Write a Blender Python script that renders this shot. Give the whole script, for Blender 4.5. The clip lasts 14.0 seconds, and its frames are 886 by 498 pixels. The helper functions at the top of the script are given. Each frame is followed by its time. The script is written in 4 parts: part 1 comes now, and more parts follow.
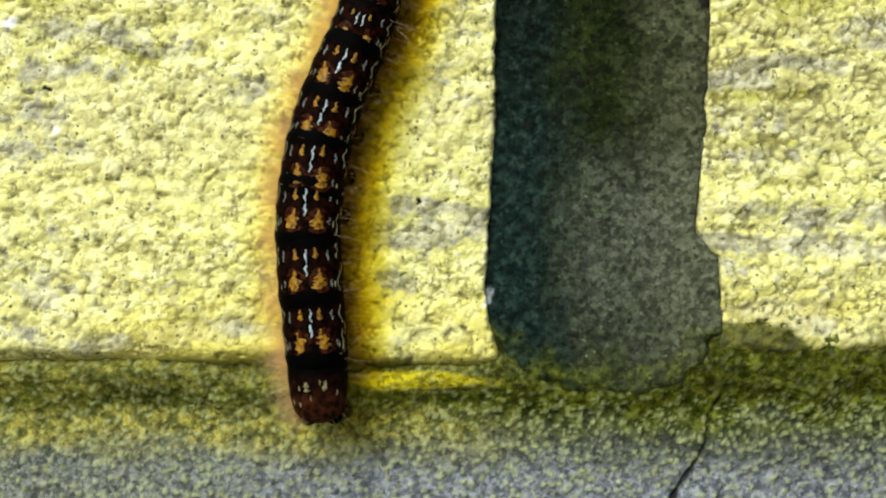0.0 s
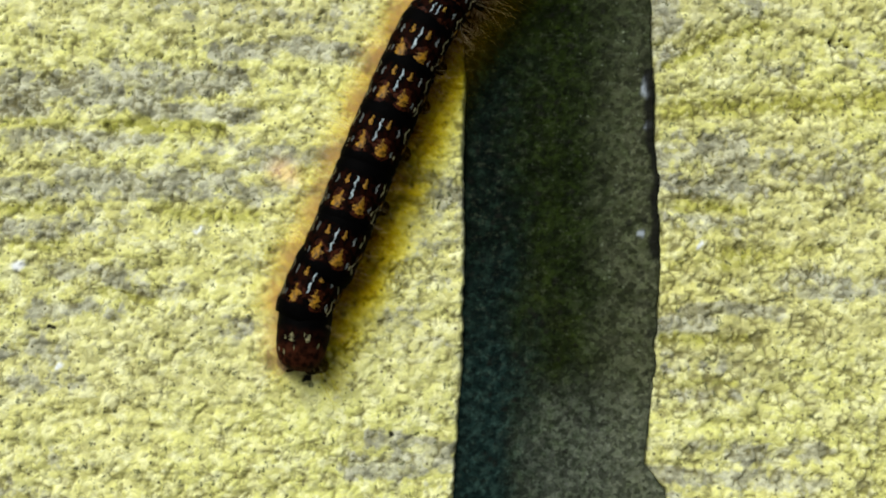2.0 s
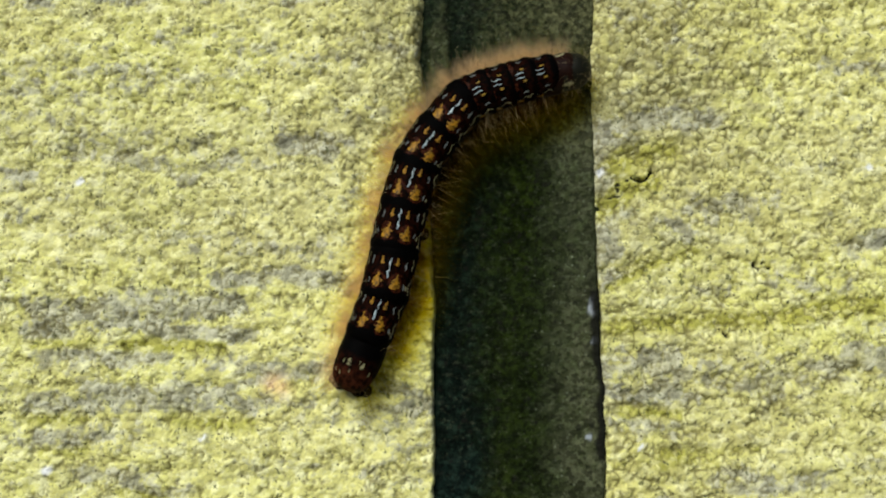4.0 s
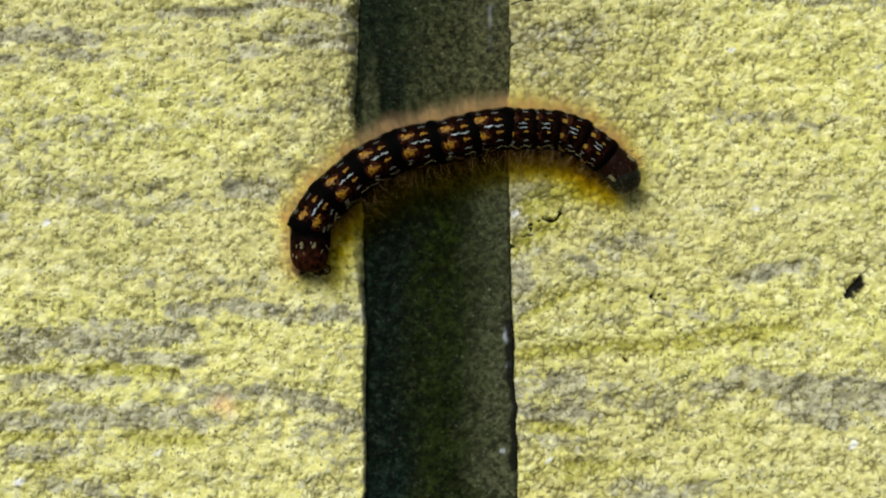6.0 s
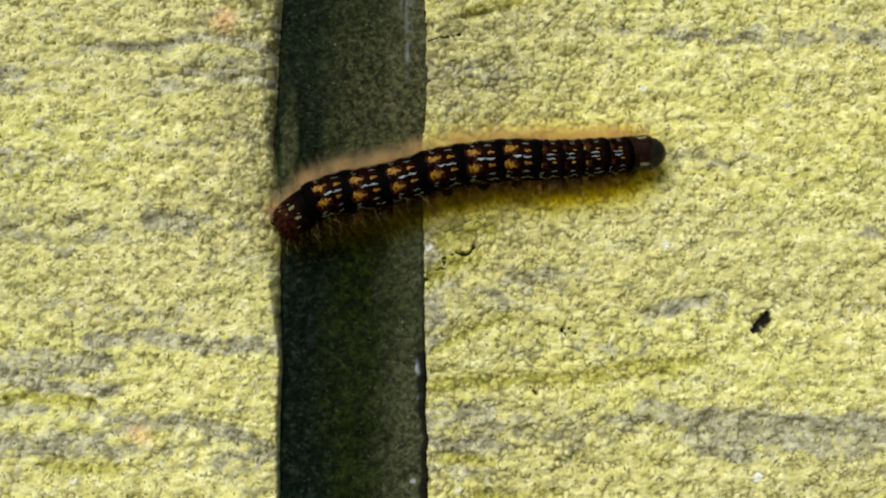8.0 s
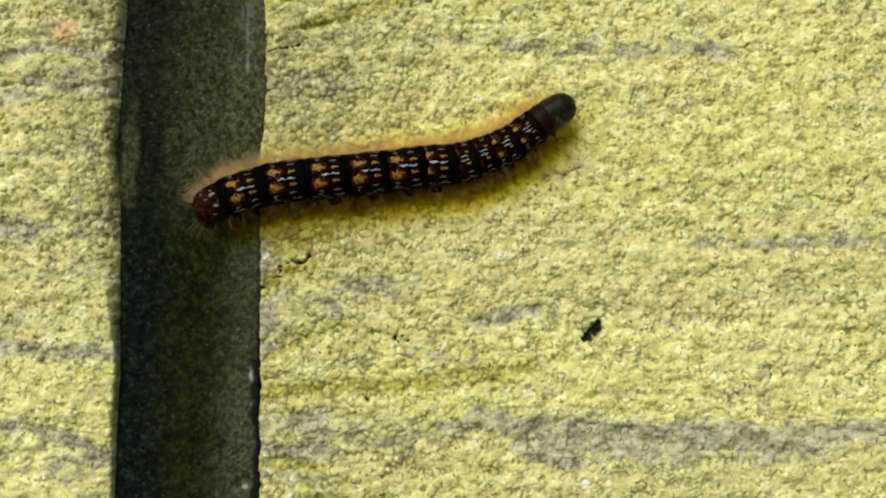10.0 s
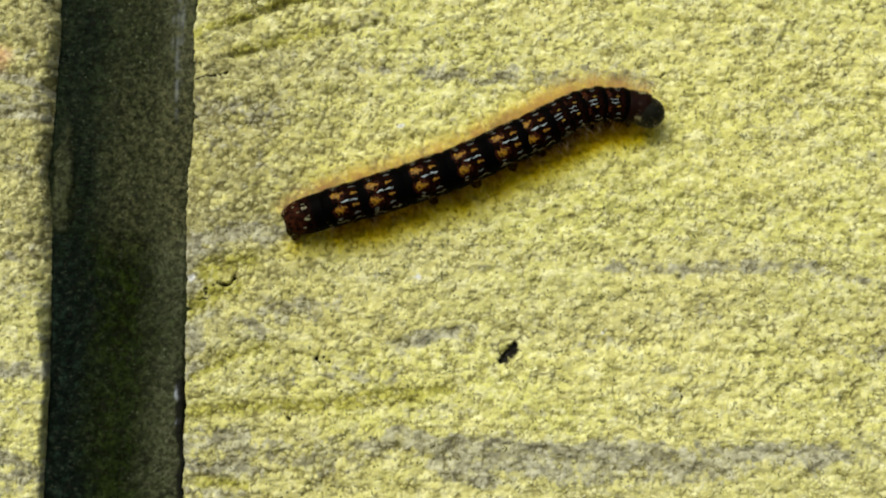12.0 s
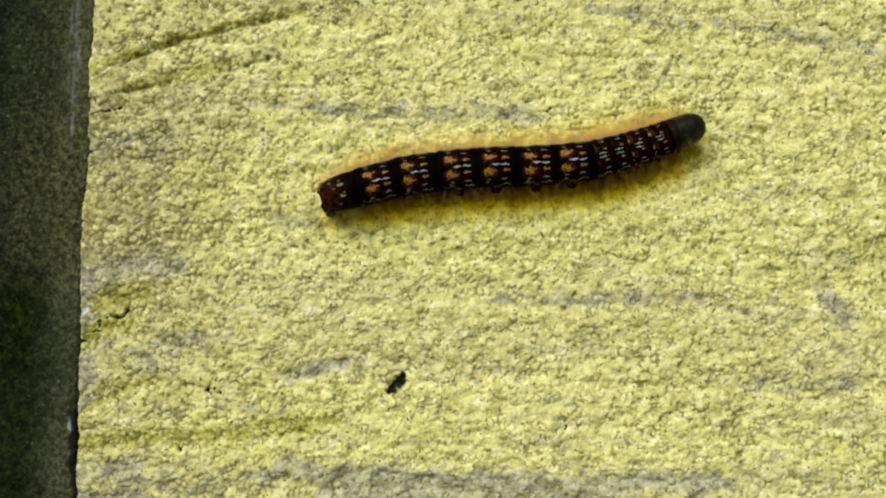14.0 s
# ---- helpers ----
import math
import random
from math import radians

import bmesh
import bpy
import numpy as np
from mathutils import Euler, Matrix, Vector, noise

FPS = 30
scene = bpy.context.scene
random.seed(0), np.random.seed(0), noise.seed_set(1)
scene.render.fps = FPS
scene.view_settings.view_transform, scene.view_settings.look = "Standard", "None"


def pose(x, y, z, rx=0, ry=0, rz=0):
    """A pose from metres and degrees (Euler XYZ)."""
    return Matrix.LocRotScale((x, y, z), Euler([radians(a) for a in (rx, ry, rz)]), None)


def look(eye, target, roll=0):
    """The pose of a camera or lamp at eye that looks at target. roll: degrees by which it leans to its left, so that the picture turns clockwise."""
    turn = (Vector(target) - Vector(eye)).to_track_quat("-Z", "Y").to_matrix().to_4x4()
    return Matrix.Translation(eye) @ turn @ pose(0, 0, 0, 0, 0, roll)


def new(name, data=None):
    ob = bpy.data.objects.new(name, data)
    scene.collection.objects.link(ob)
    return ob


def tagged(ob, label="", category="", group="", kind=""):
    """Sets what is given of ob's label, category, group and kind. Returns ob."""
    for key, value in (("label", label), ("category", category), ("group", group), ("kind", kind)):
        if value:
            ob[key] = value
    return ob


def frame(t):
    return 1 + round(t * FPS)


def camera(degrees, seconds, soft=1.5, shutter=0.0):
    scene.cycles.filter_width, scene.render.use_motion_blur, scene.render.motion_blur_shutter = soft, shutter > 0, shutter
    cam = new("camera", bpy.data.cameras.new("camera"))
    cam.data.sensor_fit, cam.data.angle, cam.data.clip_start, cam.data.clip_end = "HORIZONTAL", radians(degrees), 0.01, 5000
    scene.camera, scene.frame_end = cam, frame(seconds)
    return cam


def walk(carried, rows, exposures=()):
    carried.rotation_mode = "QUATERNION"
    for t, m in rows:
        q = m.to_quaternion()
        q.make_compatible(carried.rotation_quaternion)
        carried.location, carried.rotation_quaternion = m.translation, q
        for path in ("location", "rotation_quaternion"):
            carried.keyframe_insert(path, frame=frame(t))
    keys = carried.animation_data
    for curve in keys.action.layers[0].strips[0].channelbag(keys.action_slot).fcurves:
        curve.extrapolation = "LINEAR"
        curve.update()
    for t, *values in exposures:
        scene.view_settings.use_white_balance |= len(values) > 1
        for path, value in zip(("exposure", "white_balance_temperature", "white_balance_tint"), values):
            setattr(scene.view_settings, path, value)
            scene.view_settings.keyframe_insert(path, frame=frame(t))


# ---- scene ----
cam = camera(52.5, 14.0, soft=2.1)
PATH = [
    (0, (-0.00005, -0.04785, 0.79403), (0.00007, -0.02788, 0.79503), 0.1),
    (0.5, (-0.00008, -0.04853, 0.79625), (0.00007, -0.02856, 0.79736), -0.1),
    (1, (-0.00016, -0.04989, 0.79978), (0.00005, -0.02993, 0.80093), 0.1),
    (1.5, (-0.00003, -0.05127, 0.80325), (0.00016, -0.03131, 0.80450), 0.5),
    (2, (0.00125, -0.05296, 0.80630), (0.00146, -0.03300, 0.80765), 0.8),
    (2.5, (0.00114, -0.05421, 0.80885), (0.00148, -0.03425, 0.81008), 1),
    (2.7, (0.00167, -0.05425, 0.80997), (0.00190, -0.03428, 0.81093), 0.8),
    (3, (0.00198, -0.05500, 0.81222), (0.00212, -0.03506, 0.81377), 0.6),
    (3.2, (0.00241, -0.05617, 0.81350), (0.00238, -0.03629, 0.81571), 0.6),
    (5.3, (0.00659, -0.06837, 0.82091), (0.00655, -0.04843, 0.82242), 0),
    (5.5, (0.00727, -0.06865, 0.82100), (0.00729, -0.04871, 0.82253), 0.1),
    (6, (0.00903, -0.06927, 0.82103), (0.00901, -0.04933, 0.82257), 0.2),
    (6.5, (0.01190, -0.06943, 0.82131), (0.01186, -0.04949, 0.82279), 0.2),
    (7, (0.01336, -0.07000, 0.82177), (0.01344, -0.05006, 0.82337), 0.4),
    (7.2, (0.01402, -0.07010, 0.82239), (0.01410, -0.05016, 0.82399), 0.45),
    (9.3, (0.02135, -0.07159, 0.82360), (0.02126, -0.05166, 0.82525), 0.8),
    (9.5, (0.02353, -0.07162, 0.82363), (0.02342, -0.05169, 0.82527), 0.8),
    (10, (0.02904, -0.07157, 0.82421), (0.02898, -0.05164, 0.82579), 0.8),
    (10.5, (0.02949, -0.07258, 0.82494), (0.02945, -0.05263, 0.82644), 1.1),
    (11, (0.03054, -0.07343, 0.82559), (0.03049, -0.05349, 0.82713), 1.1),
    (11.5, (0.03260, -0.07353, 0.82584), (0.03249, -0.05359, 0.82741), 1.1),
    (12, (0.03564, -0.07366, 0.82603), (0.03554, -0.05372, 0.82763), 1.1),
    (12.5, (0.03603, -0.07314, 0.82631), (0.03602, -0.05320, 0.82784), 1),
    (13, (0.03660, -0.07379, 0.82691), (0.03654, -0.05386, 0.82850), 1),
    (13.5, (0.04149, -0.07454, 0.82827), (0.04148, -0.05461, 0.82995), 1),
    (14, (0.04466, -0.07514, 0.82881), (0.04461, -0.05520, 0.83040), 0.9),
]
EXPOSURES = [(0.0, 0.38, 6400, 6), (0.6, 0.22, 6300, 6.5), (1.5, 0.07, 6150, 7.5), (3.0, -0.05, 6200, 7), (6.5, -0.06, 6530, 8.5), (14.0, -0.13, 6740, 7)]
walk(cam, [(t, look(eye, target, roll)) for t, eye, target, roll in PATH], EXPOSURES)

# ---- daylight ----
world = bpy.data.worlds.new("sky")
scene.world = world
world.use_nodes = True
sky = world.node_tree.nodes.new("ShaderNodeTexSky")
sky.sky_type, sky.sun_disc = "NISHITA", False
SUN_DIR = Vector((-0.36, -0.75, 0.55)).normalized()   # from the wall towards the sun
sky.sun_elevation = math.asin(SUN_DIR.z)
sky.sun_rotation = math.atan2(SUN_DIR.x, SUN_DIR.y)
back = world.node_tree.nodes["Background"]
world.node_tree.links.new(sky.outputs[0], back.inputs[0])
back.inputs[1].default_value = 0.06
sun = new("sun", bpy.data.lights.new("sun", "SUN"))
sun.data.energy, sun.data.angle, sun.data.color = 3.5, radians(40), (1.0, 0.985, 0.90)
sun.matrix_world = look(SUN_DIR * 5, (0, 0, 0))

# ---- units: plan in centimetres, x along the wall, y into it, z up ----
CM, LIFT = 0.01, 69.4


def to_world(x, y, z):
    return Vector((x * CM, y * CM, (z + LIFT) * CM))


# ---- materials ----
class Nodes:
    """A small writer of shader nodes."""

    def __init__(self, name):
        self.mat = bpy.data.materials.new(name)
        self.mat.use_nodes = True
        self.tree = self.mat.node_tree
        self.bsdf = self.tree.nodes["Principled BSDF"]
        self.pos = self.tree.nodes.new("ShaderNodeTexCoord").outputs["Object"]

    def link(self, a, b):
        self.tree.links.new(a, b)

    def put(self, socket, value):
        if hasattr(value, "is_output"):
            self.link(value, socket)
        elif isinstance(value, tuple) and len(value) == 3 and socket.type == "RGBA":
            socket.default_value = (*value, 1)
        else:
            socket.default_value = value

    def attr(self, name):
        n = self.tree.nodes.new("ShaderNodeAttribute")
        n.attribute_name = name
        return n.outputs["Fac"]

    def noise(self, size, detail=4, rough=0.55, stretch=(1, 1, 1)):
        """Noise with features of about size metres."""
        m = self.tree.nodes.new("ShaderNodeMapping")
        m.inputs["Scale"].default_value = stretch
        self.link(self.pos, m.inputs["Vector"])
        n = self.tree.nodes.new("ShaderNodeTexNoise")
        n.inputs["Scale"].default_value = 1 / size
        n.inputs["Detail"].default_value = detail
        n.inputs["Roughness"].default_value = rough
        self.link(m.outputs[0], n.inputs["Vector"])
        return n.outputs["Fac"]

    def warp(self, size, amount):
        """The place, shifted at random by about amount metres."""
        n = self.tree.nodes.new("ShaderNodeTexNoise")
        n.inputs["Scale"].default_value = 1 / size
        self.link(self.pos, n.inputs["Vector"])
        m = self.tree.nodes.new("ShaderNodeVectorMath")
        m.operation = "MULTIPLY_ADD"
        self.link(n.outputs["Color"], m.inputs[0])
        m.inputs[1].default_value = (2 * amount,) * 3
        self.link(self.pos, m.inputs[2])
        return m.outputs[0]

    def borders(self, size, place):
        """How far a place lies from the border of its grain, in grain sizes."""
        n = self.tree.nodes.new("ShaderNodeTexVoronoi")
        n.feature = "DISTANCE_TO_EDGE"
        n.inputs["Scale"].default_value = 1 / size
        self.link(place, n.inputs["Vector"])
        return n.outputs["Distance"]

    def cells(self, size, place=None):
        n = self.tree.nodes.new("ShaderNodeTexVoronoi")
        n.inputs["Scale"].default_value = 1 / size
        self.link(place or self.pos, n.inputs["Vector"])
        sep = self.tree.nodes.new("ShaderNodeSeparateColor")
        self.link(n.outputs["Color"], sep.inputs[0])
        return n.outputs["Distance"], sep.outputs[0]

    def ramp(self, fac, a, b, va=0.0, vb=1.0):
        n = self.tree.nodes.new("ShaderNodeMapRange")
        n.interpolation_type = "SMOOTHSTEP"
        self.link(fac, n.inputs["Value"])
        for key, v in (("From Min", a), ("From Max", b), ("To Min", va), ("To Max", vb)):
            n.inputs[key].default_value = v
        return n.outputs[0]

    def math(self, op, a, b=0.0, c=0.0):
        n = self.tree.nodes.new("ShaderNodeMath")
        n.operation = op
        for socket, value in zip(n.inputs, (a, b, c)):
            self.put(socket, value)
        return n.outputs[0]

    def mix(self, fac, a, b, blend="MIX"):
        n = self.tree.nodes.new("ShaderNodeMix")
        n.data_type, n.blend_type = "RGBA", blend
        self.put(n.inputs["Factor"], fac)
        self.put(n.inputs["A"], a)
        self.put(n.inputs["B"], b)
        return n.outputs["Result"]

    def bump(self, height, strength, distance):
        n = self.tree.nodes.new("ShaderNodeBump")
        n.inputs["Strength"].default_value = strength
        n.inputs["Distance"].default_value = distance
        self.link(height, n.inputs["Height"])
        self.link(n.outputs[0], self.bsdf.inputs["Normal"])

    def done(self, color, rough=0.8, specular=0.3):
        self.put(self.bsdf.inputs["Base Color"], color)
        self.put(self.bsdf.inputs["Roughness"], rough)
        self.put(self.bsdf.inputs["Specular IOR Level"], specular)
        return self.mat


def brick_material():
    n = Nodes("yellow_sand_faced_brick")
    bent = n.warp(0.0004, 0.00016)
    _, rnd = n.cells(0.00040, bent)
    rim = n.borders(0.00040, bent)
    _, crnd = n.cells(0.00060, bent)
    spot, chance = n.cells(0.00055)
    grain, gap, grey = n.attr("grain"), n.attr("gap"), n.attr("grey")
    clump = n.noise(0.0013, 5, 0.65, (0.8, 1, 1.15))
    c = n.mix(n.ramp(n.noise(0.012, 3), 0.35, 0.65), (0.725, 0.69, 0.245), (0.675, 0.665, 0.20))
    c = n.mix(n.ramp(clump, 0.52, 0.64, 0.0, 0.85), c, (0.88, 0.865, 0.49))
    c = n.mix(n.ramp(clump, 0.36, 0.49, 0.75, 0.0), c, (0.44, 0.425, 0.175))
    c = n.mix(n.ramp(grain, 0.48, 0.80, 0.0, 0.45), c, (0.87, 0.85, 0.45))
    c = n.mix(n.ramp(grain, 0.18, 0.46, 0.45, 0.0), c, (0.46, 0.42, 0.15))
    c = n.mix(n.ramp(n.attr("wash"), 0.0, 1.0, 0.0, 0.25), c, (0.50, 0.465, 0.25))
    c = n.mix(n.attr("soil"), c, n.mix(n.ramp(n.noise(0.0008, 3), 0.4, 0.6), (0.20, 0.185, 0.085), (0.44, 0.41, 0.18)))
    gcol = n.mix(n.ramp(clump, 0.38, 0.62), (0.165, 0.16, 0.125), (0.50, 0.49, 0.37))
    gcol = n.mix(n.ramp(n.noise(0.0022, 3), 0.46, 0.68, 0.0, 0.6), gcol, (0.36, 0.34, 0.21))
    mixed = n.math("ADD", grey, n.math("ADD", n.math("MULTIPLY_ADD", rnd, 0.5, -0.25), n.math("MULTIPLY_ADD", clump, -1.8, 0.9)))
    grey = n.math("MULTIPLY", n.ramp(mixed, -0.05, 1.0, 0.0, 0.88), n.ramp(grey, 0.02, 0.30))
    c = n.mix(grey, c, gcol)
    c = n.mix(n.attr("olive"), c, n.mix(crnd, (0.27, 0.265, 0.03), (0.52, 0.50, 0.10)))
    c = n.mix(n.ramp(rnd, 0.0, 0.35, 0.38, 0.0), c, n.mix(0.35, (0.36, 0.33, 0.10), c))
    c = n.mix(n.ramp(rnd, 0.62, 0.95, 0.0, 0.45), c, n.mix(n.math("MULTIPLY", grey, 0.75), (0.92, 0.885, 0.46), (0.60, 0.59, 0.51)))
    c = n.mix(n.attr("lichen"), c, (0.72, 0.62, 0.04))
    c = n.mix(gap, c, n.mix(0.15, (0.13, 0.11, 0.03), c))
    joint = n.math("MULTIPLY", n.ramp(rim, 0.02, 0.14, 0.52, 0.0), n.ramp(n.noise(0.0010, 3, 0.6), 0.53, 0.64))
    c = n.mix(joint, c, (0.16, 0.14, 0.035))
    fleck = n.math("MULTIPLY", n.ramp(spot, 0.10, 0.24, 0.85, 0.0), n.ramp(chance, 0.68, 0.74))
    c = n.mix(fleck, c, (0.09, 0.078, 0.03))
    c = n.mix(n.ramp(n.noise(0.00045, 3, 0.6, (1, 1, 0.8)), 0.375, 0.320, 0.0, 0.8), c, (0.08, 0.09, 0.03))
    acol = n.mix(n.ramp(n.noise(0.0007, 3), 0.35, 0.65), (0.020, 0.025, 0.001), (0.10, 0.10, 0.007))
    c = n.mix(n.attr("algae"), c, acol)
    c = n.mix(n.attr("stain"), c, (0.80, 0.45, 0.24))
    c = n.mix(n.attr("chip"), c, (0.82, 0.83, 0.82))
    c = n.mix(n.ramp(n.attr("pit"), 0.08, 0.75), c, (0.006, 0.005, 0.002))
    n.bump(n.math("ADD", n.math("MULTIPLY", n.noise(0.00016, 3), 0.5), n.math("ADD", n.ramp(rim, 0.0, 0.30), n.math("MULTIPLY", rnd, 0.7))), 0.34, 0.00008)
    return n.done(c, n.ramp(rnd, 0, 1, 0.6, 0.95), 0.25)


def mortar_material():
    n = Nodes("grey_mortar")
    dist, rnd = n.cells(0.00022)
    c = n.mix(n.ramp(n.noise(0.0028, 4), 0.35, 0.65), (0.006, 0.010, 0.0035), (0.014, 0.020, 0.0075))
    c = n.mix(n.ramp(n.noise(0.0009, 4, 0.6), 0.50, 0.70, 0, 0.8), c, (0.032, 0.046, 0.017))
    c = n.mix(n.ramp(n.noise(0.0011, 3, 0.6, (1, 1, 2.2)), 0.58, 0.72, 0, 0.6), c, (0.066, 0.080, 0.046))
    grit, pick = n.cells(0.00042)
    c = n.mix(n.math("MULTIPLY", n.ramp(grit, 0.12, 0.26, 0.8, 0.0), n.ramp(pick, 0.80, 0.86)), c, (0.13, 0.15, 0.10))
    c = n.mix(n.math("MULTIPLY", n.ramp(grit, 0.15, 0.32, 0.9, 0.0), n.ramp(pick, 0.22, 0.14)), c, (0.003, 0.004, 0.003))
    c = n.mix(n.ramp(n.noise(0.00042, 2, 0.6), 0.64, 0.72, 0.0, 0.35), c, (0.16, 0.18, 0.11))
    c = n.mix(n.ramp(n.noise(0.00050, 3, 0.7, (1, 1, 1.2)), 0.36, 0.28, 0.0, 0.9), c, (0.002, 0.003, 0.002))
    c = n.mix(n.ramp(n.noise(0.0014, 5, 0.7, (1, 1, 1.4)), 0.48, 0.68, 0.0, 0.3), c, (0.034, 0.050, 0.022))
    # green moss, its colour also darkened for shade under the caterpillar's fur
    c = n.mix(n.attr("moss"), c, n.mix(n.ramp(n.noise(0.0010, 4), 0.40, 0.68), (0.0035, 0.0065, 0.0005), (0.013, 0.021, 0.0022)))
    c = n.mix(n.attr("smear"), c, n.mix(n.ramp(n.noise(0.0006, 3), 0.35, 0.65), (0.060, 0.064, 0.030), (0.120, 0.124, 0.070)))
    c = n.mix(n.attr("worn"), c, n.mix(n.ramp(n.noise(0.0005, 4, 0.7), 0.32, 0.68), (0.008, 0.010, 0.003), (0.095, 0.096, 0.044)))
    c = n.mix(n.attr("pale"), c, n.mix(n.ramp(n.noise(0.00035, 4, 0.7), 0.34, 0.66), (0.080, 0.094, 0.066), (0.24, 0.255, 0.205)))
    # left band: damp stain, with the left brick's shade painted in near black
    c = n.mix(n.attr("damp_shade"), c, n.mix(n.ramp(n.noise(0.0006, 4), 0.45, 0.7), (0.0016, 0.0044, 0.0030), (0.009, 0.018, 0.012)))
    c = n.mix(n.ramp(n.noise(0.0005, 4, 0.7, (1, 1, 1.3)), 0.54, 0.68, 0.0, 0.3), c, (0.058, 0.066, 0.040))
    c = n.mix(n.attr("sand"), c, n.mix(n.ramp(n.noise(0.0006, 4, 0.65), 0.38, 0.64), (0.085, 0.085, 0.014), (0.40, 0.36, 0.065)))
    c = n.mix(n.attr("teal"), c, n.mix(n.ramp(n.noise(0.0006, 4), 0.40, 0.70), (0.006, 0.017, 0.016), (0.028, 0.056, 0.048)))
    c = n.mix(n.attr("algae"), c, n.mix(n.ramp(n.noise(0.0008, 3), 0.35, 0.65), (0.014, 0.022, 0.0012), (0.105, 0.118, 0.012)))
    c = n.mix(n.attr("verdure"), c, n.mix(n.ramp(n.noise(0.0007, 4, 0.65), 0.38, 0.64), (0.016, 0.021, 0.0006), (0.085, 0.090, 0.008)))
    c = n.mix(n.attr("lichen"), c, (0.50, 0.43, 0.015))
    c = n.mix(n.attr("dust"), c, n.mix(n.ramp(n.noise(0.0005, 4, 0.6), 0.35, 0.65), (0.085, 0.096, 0.110), (0.21, 0.225, 0.255)))
    _, tone = n.cells(0.00026, n.warp(0.0003, 0.00014))
    c = n.mix(1.0, c, n.ramp(tone, 0.0, 1.0, 0.56, 1.38), "MULTIPLY")
    c = n.mix(n.attr("grain"), c, (0.40, 0.44, 0.20))
    c = n.mix(n.attr("salt"), c, (0.30, 0.33, 0.36))
    c = n.mix(n.attr("pit"), c, (0.008, 0.008, 0.006))
    n.bump(n.math("ADD", n.noise(0.0003, 4), n.math("MULTIPLY", dist, -0.3)), 0.8, 0.00014)
    return n.done(c, n.ramp(rnd, 0, 1, 0.6, 0.98), 0.04)


BRICK, MORTAR = brick_material(), mortar_material()

# ---- relief: smooth noise and grains over the wall's face, in centimetres ----


def scatter(i, j, seed):
    """A random number from 0 to 1 for each whole-numbered place."""
    h = (i.astype(np.int64) * 374761393 + j.astype(np.int64) * 668265263 + seed * 1274126177) & 0xFFFFFFFF
    h = ((h ^ (h >> 13)) * 1103515245) & 0xFFFFFFFF
    h = ((h ^ (h >> 16)) * 2246822519) & 0xFFFFFFFF
    return ((h ^ (h >> 15)) & 0xFFFFFF) / 0xFFFFFF


def smooth(a, b, v):
    k = np.clip((v - a) / (b - a), 0, 1)
    return k * k * (3 - 2 * k)


def ripple(x, z, sx, sz, seed, octaves=1):
    total, amp, norm = 0, 1.0, 0
    for o in range(octaves):
        u, v = x / sx * 2 ** o + 31.7 * o, z / sz * 2 ** o + 17.3 * o
        i, j = np.floor(u), np.floor(v)
        fu, fv = u - i, v - j
        fu, fv = fu * fu * (3 - 2 * fu), fv * fv * (3 - 2 * fv)
        a = scatter(i, j, seed + o) * (1 - fu) + scatter(i + 1, j, seed + o) * fu
        b = scatter(i, j + 1, seed + o) * (1 - fu) + scatter(i + 1, j + 1, seed + o) * fu
        total, norm = total + amp * (a * (1 - fv) + b * fv), norm + amp
        amp *= 0.5
    return total / norm


def grains(x, z, size, seed):
    """Distance to the nearest grain's middle, in grain sizes, a random number for that grain, and the way to its border."""
    u, v = x / size, z / size
    i0, j0 = np.floor(u), np.floor(v)
    best, second, ident = np.full(x.shape, 9.0), np.full(x.shape, 9.0), np.zeros(x.shape)
    for di in (-1, 0, 1):
        for dj in (-1, 0, 1):
            i, j = i0 + di, j0 + dj
            d = (u - i - scatter(i, j, seed)) ** 2 + (v - j - scatter(i, j, seed + 1)) ** 2
            near = d < best
            second = np.where(near, best, np.minimum(second, d))
            best = np.where(near, d, best)
            ident = np.where(near, scatter(i, j, seed + 2), ident)
    return np.sqrt(best), ident, np.sqrt(second) - np.sqrt(best)


GREY, OLIVE, PIT, CHIP, STAIN = [], [], [], [], []


def streak(kind, x0, z0, x1, z1, width, strength):
    kind.append((x0, z0, x1, z1, width, strength))


def trail(kind, width, strength, *places):
    for a, b in zip(places, places[1:]):
        streak(kind, *a, *b, width, strength)


for lump in (1.73, 1.94):   # two dark knobs over the moss
    streak(GREY, lump - 0.08, 9.875, lump + 0.08, 9.88, 0.055, 1.0)
    streak(PIT, lump - 0.02, 9.85, lump + 0.03, 9.87, 0.016, 0.6)

# worn grey drag marks and yellow-green hollows, then cracks and holes, pale chips and rusty stains
trail(GREY, 0.027, .9, (-0.23, 10.47), (0.25, 10.41))
trail(GREY, 0.054, .75, (-0.29, 10.31), (0.25, 10.34))
trail(GREY, 0.036, .7, (-0.26, 10.09), (-0.17, 10.06))
trail(GREY, 0.036, .45, (-0.11, 11.19), (0.25, 11.13))
trail(GREY, 0.061, .6, (-2.38, 11.63), (-2.06, 11.66))
trail(OLIVE, 0.024, .7, (-2.38, 11.56), (-2.13, 11.57))
trail(GREY, 0.039, .8, (-2.07, 11.41), (-1.76, 11.39), (-1.58, 11.32))
trail(GREY, 0.033, .7, (-2.22, 11.19), (-1.88, 11.21))
trail(GREY, 0.024, .5, (-1.76, 11.18), (-1.64, 11.16))
trail(GREY, 0.033, .5, (-1.09, 11.12), (-0.98, 11.09))
trail(GREY, 0.049, .55, (-2.15, 11.01), (-2.04, 10.85))
trail(GREY, 0.067, .4, (-2.36, 10.92), (-2.18, 10.93))
